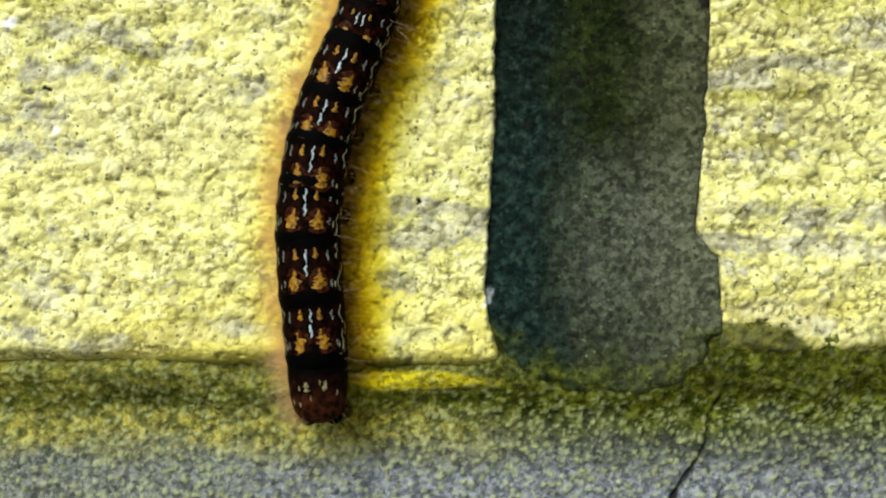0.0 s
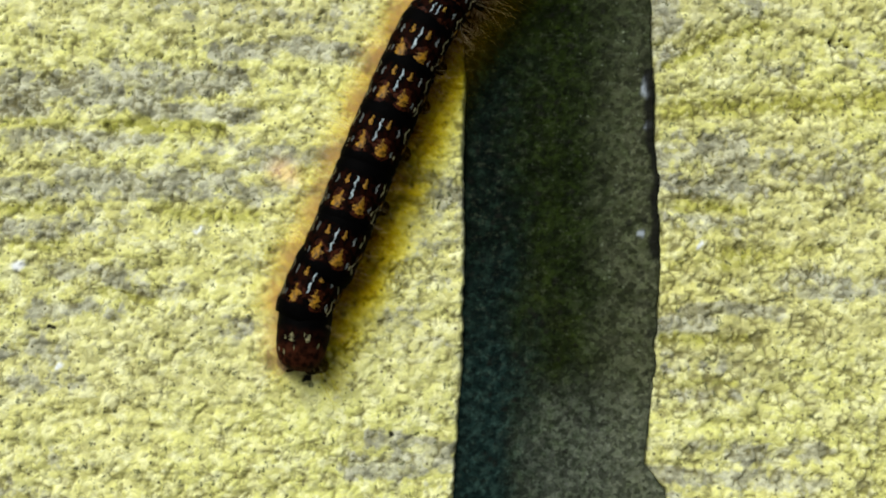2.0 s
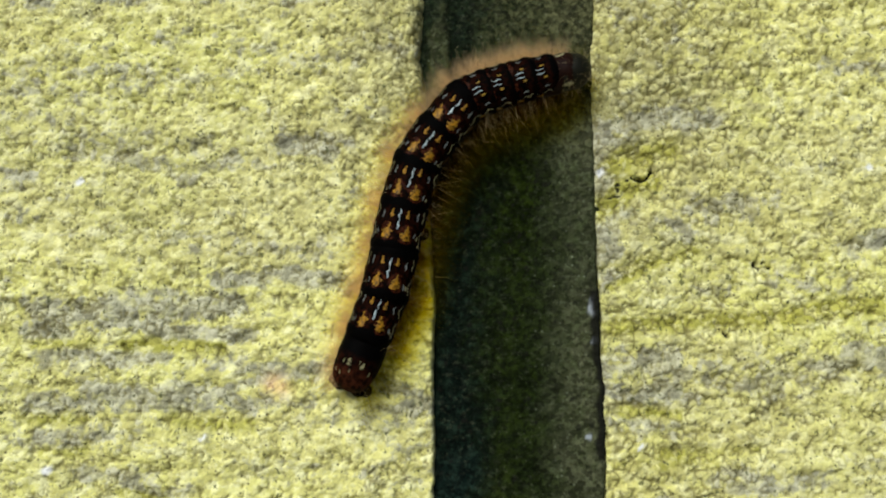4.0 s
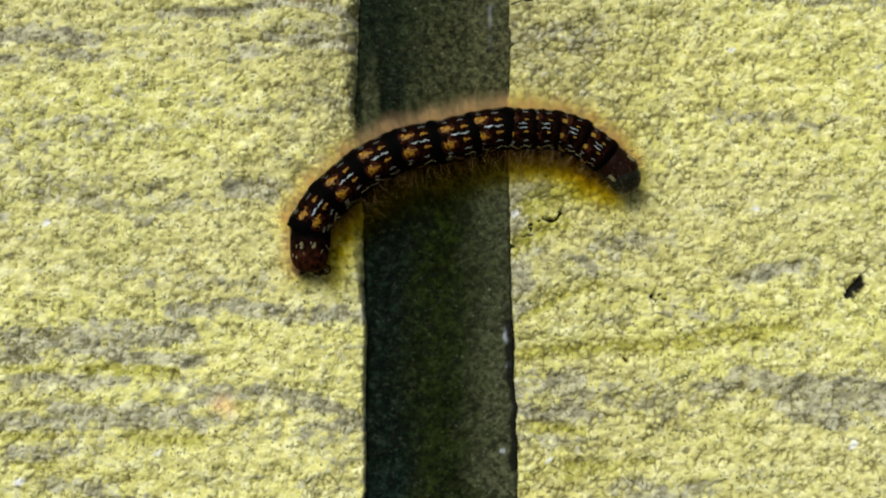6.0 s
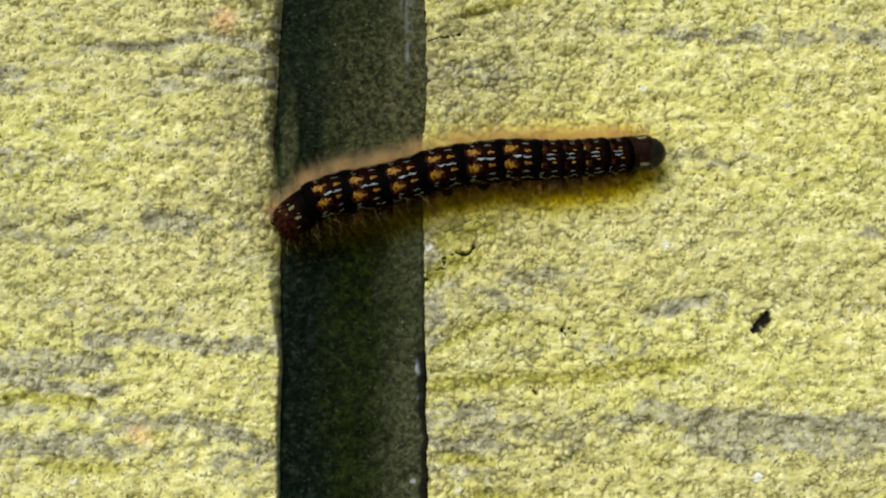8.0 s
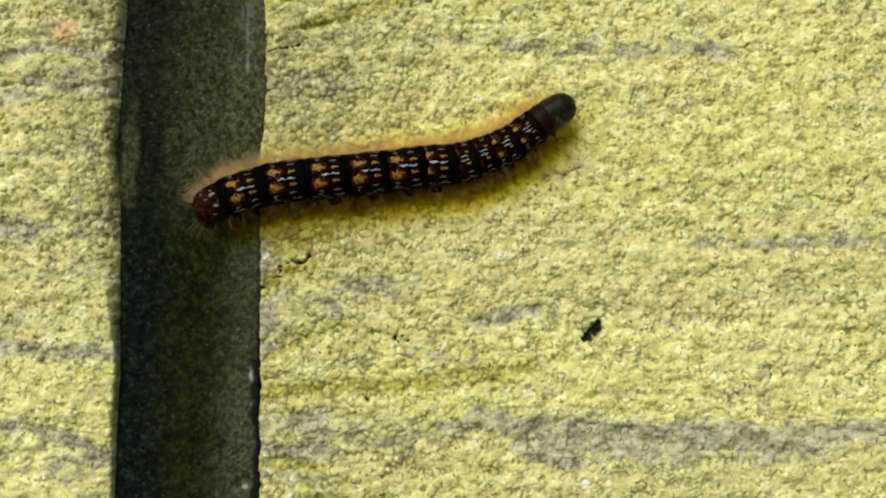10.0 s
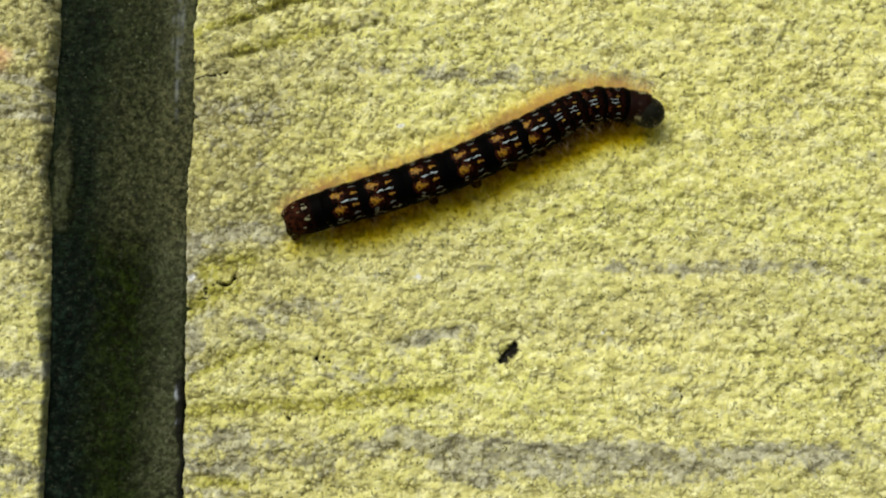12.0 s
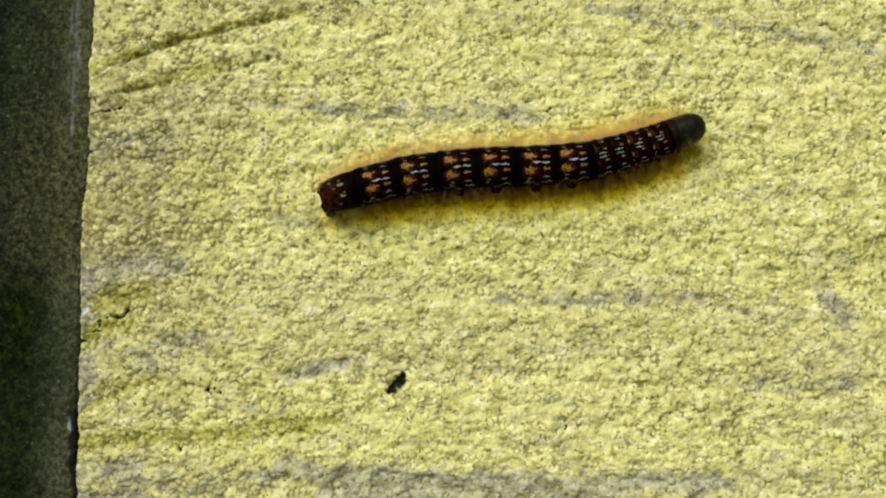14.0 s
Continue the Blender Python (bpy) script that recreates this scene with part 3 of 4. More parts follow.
def big_brick(x0, x1, left_edge, right_edge, fine, parent, worn, label=""):
    """One whole brick whose face the camera passes; left_edge and right_edge shift its arrises with the height."""
    xs = steps(x0, x1, *fine, 0.0112)
    zs = steps(BED_TOP, BED_TOP + TALL, BED_TOP, 16.42, 0.0112)
    X, Z = np.meshgrid(xs, zs)
    dl, dr = X - x0, x1 - X
    seed = 91 if worn == "rounded" else 291
    jag = 0.06 * (ripple(Z, Z * 0, 0.42, 1, seed, 5) - 0.5) + 0.04 * (ripple(X, Z, 0.05, 0.06, seed + 2, 4) - 0.5) * np.exp(-np.minimum(dl, dr) / 0.05)
    X = X + (left_edge(Z) + jag) * np.exp(-dl / 0.25) + (right_edge(Z) + jag) * np.exp(-dr / 0.25)
    db, dt = Z - BED_TOP, BED_TOP + TALL - Z
    sag = 0.22 * (ripple(X, Z * 0, 0.8, 1, 95, 4) - 0.5)
    out, layers = relief(X, Z)
    side = np.minimum(dl, dr)
    bed = np.minimum(db + sag * np.exp(-db / 0.2), dt)
    high = smooth(12.6, 13.6, Z)
    turn, drop = (0.035 + 0.19 * high * (0.5 + 0.5 * smooth(0.2, 0.8, ripple(X, Z, 0.16, 0.13, 99, 3))), 0.30 - 0.13 * high) if worn == "rounded" else (0.035, 0.30 - 0.23 * high)
    back = drop * np.clip(1 - side / turn, 0, 1) ** 2 + 0.015 * np.exp(-side / 0.06)
    back += 0.16 * np.clip(1 - bed / 0.13, 0, 1) ** 2
    Y = -out * smooth(-0.02, 0.06, np.minimum(side, bed)) + back
    n = ripple(X, Z, 0.35, 0.12, 101, 3)
    low = db + 0.16 * (n - 0.5) + 0.05 * np.sin(X * 2.1)
    west = smooth(0.6, 0.1, X)
    algae = 0.92 * smooth(0.20 - 0.13 * west, 0.02 - 0.05 * west, low)
    moss = smooth(0.05, -0.05, Z - MOSS_TOP(X)) * (X > 1.2) + 0.6 * np.exp(-((X + 0.25) / 0.7) ** 2 - ((Z - 9.62) / 0.05) ** 2)
    algae = np.maximum(algae, 0.95 * smooth(0.22, 0.58, moss + 0.9 * (n - 0.5)))
    algae = np.maximum(algae, 0.75 * smooth(0.035, 0.008, side + 0.02 * (n - 0.5)) * smooth(0.40, 0.58, ripple(Z, Z * 0, 0.22, 1, 97, 3)) * (1 - 0.8 * high * (worn != "rounded")))
    lichen = 0.55 * smooth(0.60, 0.05, db) * smooth(0.38, 0.62, ripple(X, Z, 0.5, 0.2, 111, 3))
    lichen += 0.06 * smooth(0.45, 0.7, ripple(X, Z, 1.4, 0.5, 121, 3)) * smooth(0, 1.5, X)
    layers["grey"] = layers["grey"] * (1 - 0.8 * algae)
    layers.update(stain=streaks(STAIN, X, Z, True), chip=streaks(CHIP, X, Z, False), algae=algae, lichen=np.clip(lichen, 0, 1))
    sheet("brick", X, Y, Z, layers, BRICK, parent, label)


def toe(x, z):
    """How far a place lies outside the core of the upright joint's rounded foot."""
    return np.hypot(np.maximum(np.abs(x - 0.88) - 0.15, 0) * smooth(10.0, 9.75, z), np.maximum(9.95 - z, 0))


def knots(*pairs):
    zs, ds = zip(*sorted(pairs))
    return lambda z: np.interp(z, zs, ds)


# how high the moss at the foot of the wall stands
MOSS_TOP = knots((1.4, 9.81), (1.52, 9.85), (1.72, 9.85), (1.86, 9.82), (1.99, 9.70), (2.2, 9.62), (2.6, 9.60))

# how the arrises beside the upright joint wander with the height
LEFT_ARRIS = knots((9.6, 0.06), (9.72, 0.03), (9.9, -0.03), (10.1, -0.03), (11.0, 0.02), (12.0, 0.03), (12.7, 0.02), (14.0, -0.03), (14.35, -0.09), (14.8, -0.06), (16.4, -0.05))
RIGHT_ARRIS = knots((9.6, 0.06), (9.9, 0.07), (10.2, 0.05), (10.33, -0.05), (10.8, -0.02), (11.4, 0.03), (12.0, 0.02), (13.1, -0.03), (14.0, -0.04), (15.3, -0.03), (16.4, -0.05))


def mortar_upright(parent):
    """The upright joint between the two bricks: tooled nearly flush, rounded where it runs out on the bed joint."""
    xs, zs = np.arange(0.08, 1.66, 0.014), np.arange(9.2, 16.7, 0.014)
    X, Z = np.meshgrid(xs, zs)
    k = np.clip((X - 0.30) / 1.14, 0, 1)
    high = smooth(10.5, 14.5, Z)
    depth = (0.05 + 0.06 * high) * (1 - k) ** 0.7 + 0.012 + 0.03 * np.sin(np.pi * k) * (0.4 + high)
    f, ident, _ = grains(X, Z, 0.045, 131)
    rough = ripple(X, Z, 0.12, 0.12, 141, 3)
    depth -= 0.012 * (rough - 0.5) + 0.006 * np.clip(1 - f * f, 0, 1) * (ident > 0.5)
    foot = toe(X, Z)
    depth += 0.18 * smooth(0.42, 0.64, foot + 0.10 * (rough - 0.5) + 0.10 * (ripple(X, Z, 0.30, 0.2, 143, 3) - 0.5))
    lens = np.hypot((X - 0.315) / 0.085, (Z - 14.35) / 0.44) + 1.1 * (rough - 0.5)
    bead = smooth(1.15, 0.55, lens)
    depth -= 0.035 * bead
    edge = 1.42 + RIGHT_ARRIS(Z) + 0.05 * (ripple(X * 0, Z, 1, 0.12, 149, 3) - 0.5)
    top = smooth(12.9, 13.5, Z)
    broken = 0.6 + 0.4 * smooth(0.42, 0.60, ripple(X * 0, Z, 1, 0.3, 147, 4))
    depth += (0.12 - 0.05 * top) * broken * smooth(0.015, 0.05, X - edge) + (0.12 - 0.09 * top) * smooth(0.015, 0.05, 0.30 + LEFT_ARRIS(Z) - X)
    depth += 0.10 * (smooth(0.05, 0.12, X - edge) + smooth(0.05, 0.12, 0.30 + LEFT_ARRIS(Z) - X))   # behind the bricks
    smear = smooth(0.56, 1.0, k + 0.16 * (rough - 0.5))
    depth -= 0.012 * smear
    pit = ((ident > 0.95) * smooth(0.45, 0.25, f + 0.5 * (rough - 0.5))) * 0.7
    pit = np.maximum(pit, smooth(-0.045, -0.02, X - edge + 0.05 * (rough - 0.5)) * smooth(0.48, 0.60, ripple(X * 0, Z, 1, 0.3, 147, 4)) * smooth(10.6, 11.0, Z) * smooth(13.3, 12.7, Z) * 0.95)
    lobe = ripple(X, Z, 0.5, 0.5, 151, 3)
    salt = np.zeros(X.shape)
    for sx, sz, tall in ((1.385, 12.57, 0.09), (1.40, 12.35, 0.04), (1.36, 11.70, 0.03), (0.27, 10.0, 0.05)):
        salt = np.maximum(salt, smooth(1.1, 0.6, np.hypot((X - sx) / 0.028, (Z - sz) / tall) + 0.9 * (ripple(X, Z, 0.03, 0.03, 153) - 0.5)))
    for sx, lo, hi in ((1.27, 14.75, 16.3), (1.31, 15.1, 15.9), (1.22, 15.4, 16.2)):
        salt = np.maximum(salt, 0.28 * smooth(0.024, 0.006, np.abs(X - sx - 0.05 * (ripple(X * 0, Z, 1, 0.5, 157, 2) - 0.5))) * smooth(lo, lo + 0.2, Z) * smooth(hi, hi - 0.2, Z) * smooth(0.35, 0.6, ripple(X, Z, 0.1, 0.12, 159, 3)))
    pale = 0.32 * smooth(11.3, 10.0, Z + 1.0 * (lobe - 0.5)) * smooth(0.05, 0.5, k) * (0.35 + 0.65 * smooth(9.6, 10.3, Z)) 
    worn = smooth(13.5, 14.1, Z + 0.5 * (lobe - 0.5)) * (0.45 + 0.55 * smooth(15.5, 14.9, Z + 0.3 * (lobe - 0.5))) * smooth(0.16, 0.45, k + 0.2 * (rough - 0.5))
    worn = np.clip(0.55 * worn + 0.35 * worn * smooth(0.55, 1.0, k), 0, 1)
    # damp stain plus painted shade along the left side of the joint
    damp_shade = smooth(0.46, 0.14, k + 0.25 * (ripple(X, Z, 0.16, 0.35, 161, 3) - 0.5)) * (0.95 - 0.40 * smooth(13.4, 14.2, Z)) * (1 - bead)
    algae = 0.14 * smooth(0.42, 0.62, ripple(X, Z, 0.8, 1.6, 171, 3)) * smooth(15.0, 13.2, Z) * smooth(10.4, 12.0, Z) * (1 - smear) + 0.85 * smooth(0.26, 0.52, foot + 0.35 * (rough - 0.5) + 0.15 * (lobe - 0.5))
    sheet("mortar_joint", X, depth, Z, {"pale": pale, "worn": worn, "moss": (0.78 * smooth(10.3, 11.0, Z + 0.5 * (lobe - 0.5)) + 0.24 * smooth(12.7, 13.2, Z)) * smooth(14.2, 13.7, Z + 0.5 * (lobe - 0.5)) * smooth(0.90, 0.52, k + 0.25 * (rough - 0.5)), "smear": np.maximum((0.55 + 0.22 * smooth(12.9, 13.6, Z)) * smear * (1 - 0.45 * smooth(12.4, 12.9, Z) * smooth(13.9, 13.5, Z)), 0.35 * bead), "salt": salt, "damp_shade": damp_shade, "teal": 0.55 * damp_shade * smooth(11.7, 10.6, Z + 0.6 * (lobe - 0.5)), "algae": np.clip(algae, 0, 1), "pit": pit}, MORTAR, parent, "smooth dark grey mortar filling the upright joint")


def mortar_bed(parent):
    """The bed joint under the bricks: recessed, gritty, green under the arris, with one crack."""
    xs, zs = steps(-21, 22, -2.8, 3.0, 0.0115), np.arange(8.6, 9.86, 0.0115)
    X, Z = np.meshgrid(xs, zs)
    f, ident, _ = grains(X, Z, 0.040, 181)
    f2, id2, _ = grains(X, Z, 0.027, 185)
    rough = ripple(X, Z, 0.5, 0.3, 191, 3)
    depth = 0.03 + 0.13 * smooth(9.60, 9.30, Z + 0.15 * (rough - 0.5)) - 0.05 * (rough - 0.5) - 0.014 * np.clip(1 - f * f, 0, 1) * ident - 0.010 * np.clip(1 - f2 * f2, 0, 1) * id2
    depth += 0.12 * smooth(0.52, 0.36, toe(X, Z)) * (np.abs(X - 0.88) < 0.75)
    depth += 0.11 * smooth(9.54, 9.66, Z + 0.24 * (rough - 0.5)) * smooth(0.35, 0.1, X)
    crack = np.abs(X - (1.52 - 0.30 * smooth(9.25, 8.85, Z) - 0.05 * np.sin(Z * 9))) / (0.012 + 0.012 * smooth(9.25, 8.95, Z)) + 1.2 * (ripple(X, Z, 0.06, 0.06, 195, 2) - 0.5)
    pit = 0.9 * (1 - smooth(0.4, 1.2, np.abs(crack))) * smooth(9.55, 9.4, Z)
    depth += 0.03 * pit
    n = ripple(X, Z, 0.3, 0.14, 201, 3)
    algae = smooth(9.10, 9.46, Z + 0.34 * (n - 0.5)) * (0.7 + 0.3 * smooth(0.3, 0.6, n)) * (0.25 + 0.72 * smooth(-0.4, 0.8, X) + 0.65 * np.exp(-((Z - 9.44 - 0.08 * (n - 0.5)) / 0.07) ** 2))
    bare = 1 - 0.75 * smooth(9.38, 9.52, Z + 0.1 * (n - 0.5)) * (0.45 + 0.55 * smooth(-0.1, 0.5, X))
    grit = bare * 0.42 * smooth(0.5, 0.25, f) * (ident > 0.62) + bare * 0.40 * smooth(0.45, 0.2, f2) * (id2 > 0.68)
    lichen = 0.9 * smooth(0.35, 0.65, np.exp(-((X + 0.12) / 0.5) ** 2 - ((Z - 9.54) / 0.06) ** 2) + 0.6 * (n - 0.5))
    sheet("mortar_joint", X, depth, Z, {"pale": 0.28 + 0.26 * smooth(9.2, 8.9, Z) + 0.30 * smooth(0.8, -1.2, X), "dust": 0.8 * smooth(9.15, 8.93, Z + 0.16 * (n - 0.5)) * smooth(-1.6, -0.4, X) + 0.3 * smooth(9.3, 9.05, Z), "sand": 0.85 * smooth(9.06, 9.26, Z + 0.2 * (n - 0.5)) * smooth(0.7, -0.2, X), "algae": np.clip(algae, 0, 1), "verdure": np.clip(1.15 * (1 - bare), 0, 0.9), "grain": np.clip(grit, 0, 1), "pit": pit, "lichen": lichen}, MORTAR, parent, "gritty grey mortar of the bed joint, green with algae")


def block(name, sx, sy, sz, bevel, material):
    bm = bmesh.new()
    bmesh.ops.create_cube(bm, size=1)
    bmesh.ops.scale(bm, vec=(sx, sy, sz), verts=bm.verts)
    if bevel:
        bmesh.ops.bevel(bm, geom=bm.edges[:], offset=bevel, segments=1, affect="EDGES")
    me = bpy.data.meshes.new(name)
    bm.to_mesh(me)
    bm.free()
    me.materials.append(material)
    return me


# ---- the ground and the wall ----
def ground_material():
    n = Nodes("grey_gravelly_ground")
    d, rnd = n.cells(0.012)
    n.bump(d, 0.6, 0.004)
    return n.done(n.mix(n.noise(0.2, 5), n.mix(rnd, (0.10, 0.095, 0.08), (0.20, 0.19, 0.17)), (0.16, 0.15, 0.12)), 0.9, 0.2)


def build_wall():
    # unseen ground, added to bounce light up onto the wall
    ground = new("ground", block("ground", 4000, 4000, 0.2, 0, ground_material()))
    ground.location = (0, 0, -0.1)
    tagged(ground, "plain grey gravelly ground before the wall, unseen, added for bounce light", "ground", kind="structure")
    courses = 20
    height = courses * COURSE * CM + 0.01
    core = block("wall_north", 1.8, 0.10, height, 0, MORTAR)
    core.transform(Matrix.Translation((0.0088, 0.0545, height / 2)))
    wall = new("wall_north", core)
    tagged(wall, "yellow sand-faced brick wall with grey mortar joints", "brick wall", kind="structure")
    big_brick(-21.2, 0.30, lambda z: 0 * z, LEFT_ARRIS, (-2.95, 0.4), wall, "rounded")
    big_brick(1.42, 22.92, RIGHT_ARRIS, lambda z: 0 * z, (1.3, 8.5), wall, "flush")
    mortar_upright(wall)
    mortar_bed(wall)
    whole, half = (block("brick", w * CM, 0.012, TALL * CM, 0.0012, BRICK) for w in (21.5, 10.2))
    for k in range(-10, 10):
        odd = k % 2
        for i in range(-4, 4):
            if k == 0 and i in (-1, 0):
                continue
            x, me = 0.86 + 22.6 * i + (0 if odd else 11.3), whole
            if odd and i == -4:
                x, me = 0.86 - 22.6 * 3.75, half
            ob = new("brick", me)
            ob.parent = wall
            ob.location = to_world(x, 0.6, BED_TOP + COURSE * k + TALL / 2)
        if odd:
            ob = new("brick", half)
            ob.parent = wall
            ob.location = to_world(0.86 + 22.6 * 3.75, 0.6, BED_TOP + COURSE * k + TALL / 2)
    return wall


build_wall()


# ---- the caterpillar ----
def plain(name, color, rough, specular=0.4, size=0.0003, dark=0.6, bump=0.00003):
    n = Nodes(name)
    f = n.noise(size, 4)
    n.bump(f, 0.6, bump)
    return n.done(n.mix(n.ramp(f, 0.3, 0.7), tuple(v * dark for v in color), color), rough, specular)


def tail_material():
    """Black before, rust-brown at the hind end."""
    n = Nodes("tail_skin")
    sep = n.tree.nodes.new("ShaderNodeSeparateXYZ")
    n.link(n.pos, sep.inputs[0])
    f = n.noise(0.00035, 4)
    c = n.mix(n.ramp(f, 0.35, 0.65), (0.002, 0.001, 0.0008), (0.012, 0.0032, 0.0015))
    c = n.mix(n.ramp(sep.outputs["X"], -0.0001, 0.0004), c, (0.0009, 0.0008, 0.0008))
    c = n.mix(n.ramp(sep.outputs["X"], -0.0004, -0.0012, 0.0, 0.85), c, n.mix(n.ramp(f, 0.4, 0.6), (0.008, 0.0025, 0.0012), (0.046, 0.013, 0.006)))
    n.bump(f, 0.7, 0.00006)
    return n.done(c, 0.55, 0.015)


def skin_material():
    """Velvety black-brown skin, black across the rear of each segment."""
    n = Nodes("caterpillar_skin")
    sep = n.tree.nodes.new("ShaderNodeSeparateXYZ")
    n.link(n.pos, sep.inputs[0])
    f = n.noise(0.00035, 4)
    c = n.mix(n.ramp(f, 0.40, 0.62), (0.0008, 0.0006, 0.0006), (0.010, 0.0024, 0.0010))
    c = n.mix(n.ramp(sep.outputs["X"], -0.0013, -0.0010, 1.0, 0.0), c, (0.0008, 0.0007, 0.0007))
    c = n.mix(n.ramp(sep.outputs["X"], 0.0009, 0.0012, 0.0, 1.0), c, (0.0008, 0.0007, 0.0007))
    n.bump(f, 0.7, 0.00006)
    return n.done(c, 0.6, 0.012)


def hair_material(name, color, glassy, tint, sheen=0.5):
    """Thin glossy hairs that let golden light through."""
    n = Nodes(name)
    n.done(color, 0.5, sheen)
    thin = n.tree.nodes.new("ShaderNodeBsdfTranslucent")
    thin.inputs["Color"].default_value = tuple(v * w for v, w in zip((*color, 1), (*tint, 1)))
    mix = n.tree.nodes.new("ShaderNodeMixShader")
    mix.inputs[0].default_value = 0.4
    n.link(n.bsdf.outputs[0], mix.inputs[1])
    n.link(thin.outputs[0], mix.inputs[2])
    clear = n.tree.nodes.new("ShaderNodeBsdfTransparent")
    clear.inputs["Color"].default_value = (*tint, 1)
    both = n.tree.nodes.new("ShaderNodeMixShader")
    both.inputs[0].default_value = glassy
    n.link(mix.outputs[0], both.inputs[1])
    n.link(clear.outputs[0], both.inputs[2])
    n.link(both.outputs[0], n.tree.nodes["Material Output"].inputs["Surface"])
    return n.mat


SKIN, TAILSKIN = skin_material(), tail_material()
RUST = plain("rust_brown_skin", (0.014, 0.0045, 0.002), 0.5, 0.06)
COLLAR = plain("red_brown_collar", (0.012, 0.0036, 0.0018), 0.5, 0.06)
RUST_RED = plain("rust_red_skin", (0.050, 0.011, 0.003), 0.5, 0.05, size=0.00018, dark=0.12)
HEADCOAT = plain("black_green_head", (0.009, 0.009, 0.005), 0.5, 0.10)
ORANGE = plain("orange_spot", (0.38, 0.185, 0.008), 0.5, 0.2, size=0.00024, dark=0.12)
OCHRE = plain("dull_ochre_spot", (0.37, 0.215, 0.016), 0.5, 0.25, size=0.00020, dark=0.22)
# glossy bluish dashes: pale marks, with the wet skin's glints painted in
WHITE = plain("white_dash", (0.50, 0.61, 0.66), 0.25, 0.7, size=0.00014, dark=0.35)
ICE = plain("blue_grey_glint_dash", (0.15, 0.17, 0.17), 0.3, 0.6, size=0.00014, dark=0.2)
CREAM = plain("cream_fleck", (0.31, 0.28, 0.13), 0.35, 0.5, size=0.00016, dark=0.2)
# added hairs whose tint paints the yellow glow beside the body
GLOW_HAIR = hair_material("yellow_glow_hair", (0.40, 0.30, 0.02), 0.92, (0.97, 0.89, 0.06), 0.2)
# one coat in two colours: sun put into the peach, shade into the rust
SUNLIT_HAIR = hair_material("sunlit_peach_hair", (0.88, 0.62, 0.40), 0.58, (0.98, 0.90, 0.58), 0.2)
SHADED_HAIR = hair_material("shaded_rust_hair", (0.045, 0.014, 0.002), 0.66, (0.93, 0.60, 0.06), 0.1)
PALE_HAIR = hair_material("pale_hair", (0.60, 0.47, 0.24), 0.0, (1, 1, 1))
DARK_HAIR = hair_material("black_bristle", (0.02, 0.012, 0.008), 0.0, (1, 1, 1))


def part(name, bm, material, parent, label="", kind=""):
    me = bpy.data.meshes.new(name)
    bm.to_mesh(me)
    bm.free()
    me.materials.append(material)
    for p in me.polygons:
        p.use_smooth = True
    ob = new(name, me)
    ob.parent = parent
    return tagged(ob, label, kind=kind)


def girth(u, shape):
    """The part of full girth at u from -1 (rear) to 1 (front) along a piece."""
    if shape == "tail":
        return max(0.0, 1 - max(0.0, -u) ** 4.5 * 0.82) ** 0.5 * (0.86 + 0.14 * min(1, u + 1)) * (1 - 0.04 * max(0, u) ** 2)
    if shape == "head":
        return math.sqrt(max(0.0, 1 - max(0.0, u + 0.05) ** 2 / 1.12)) * 0.96
    return (1 - 0.10 * abs(u) ** 4) * (1 + 0.02 * math.cos(u * 9))


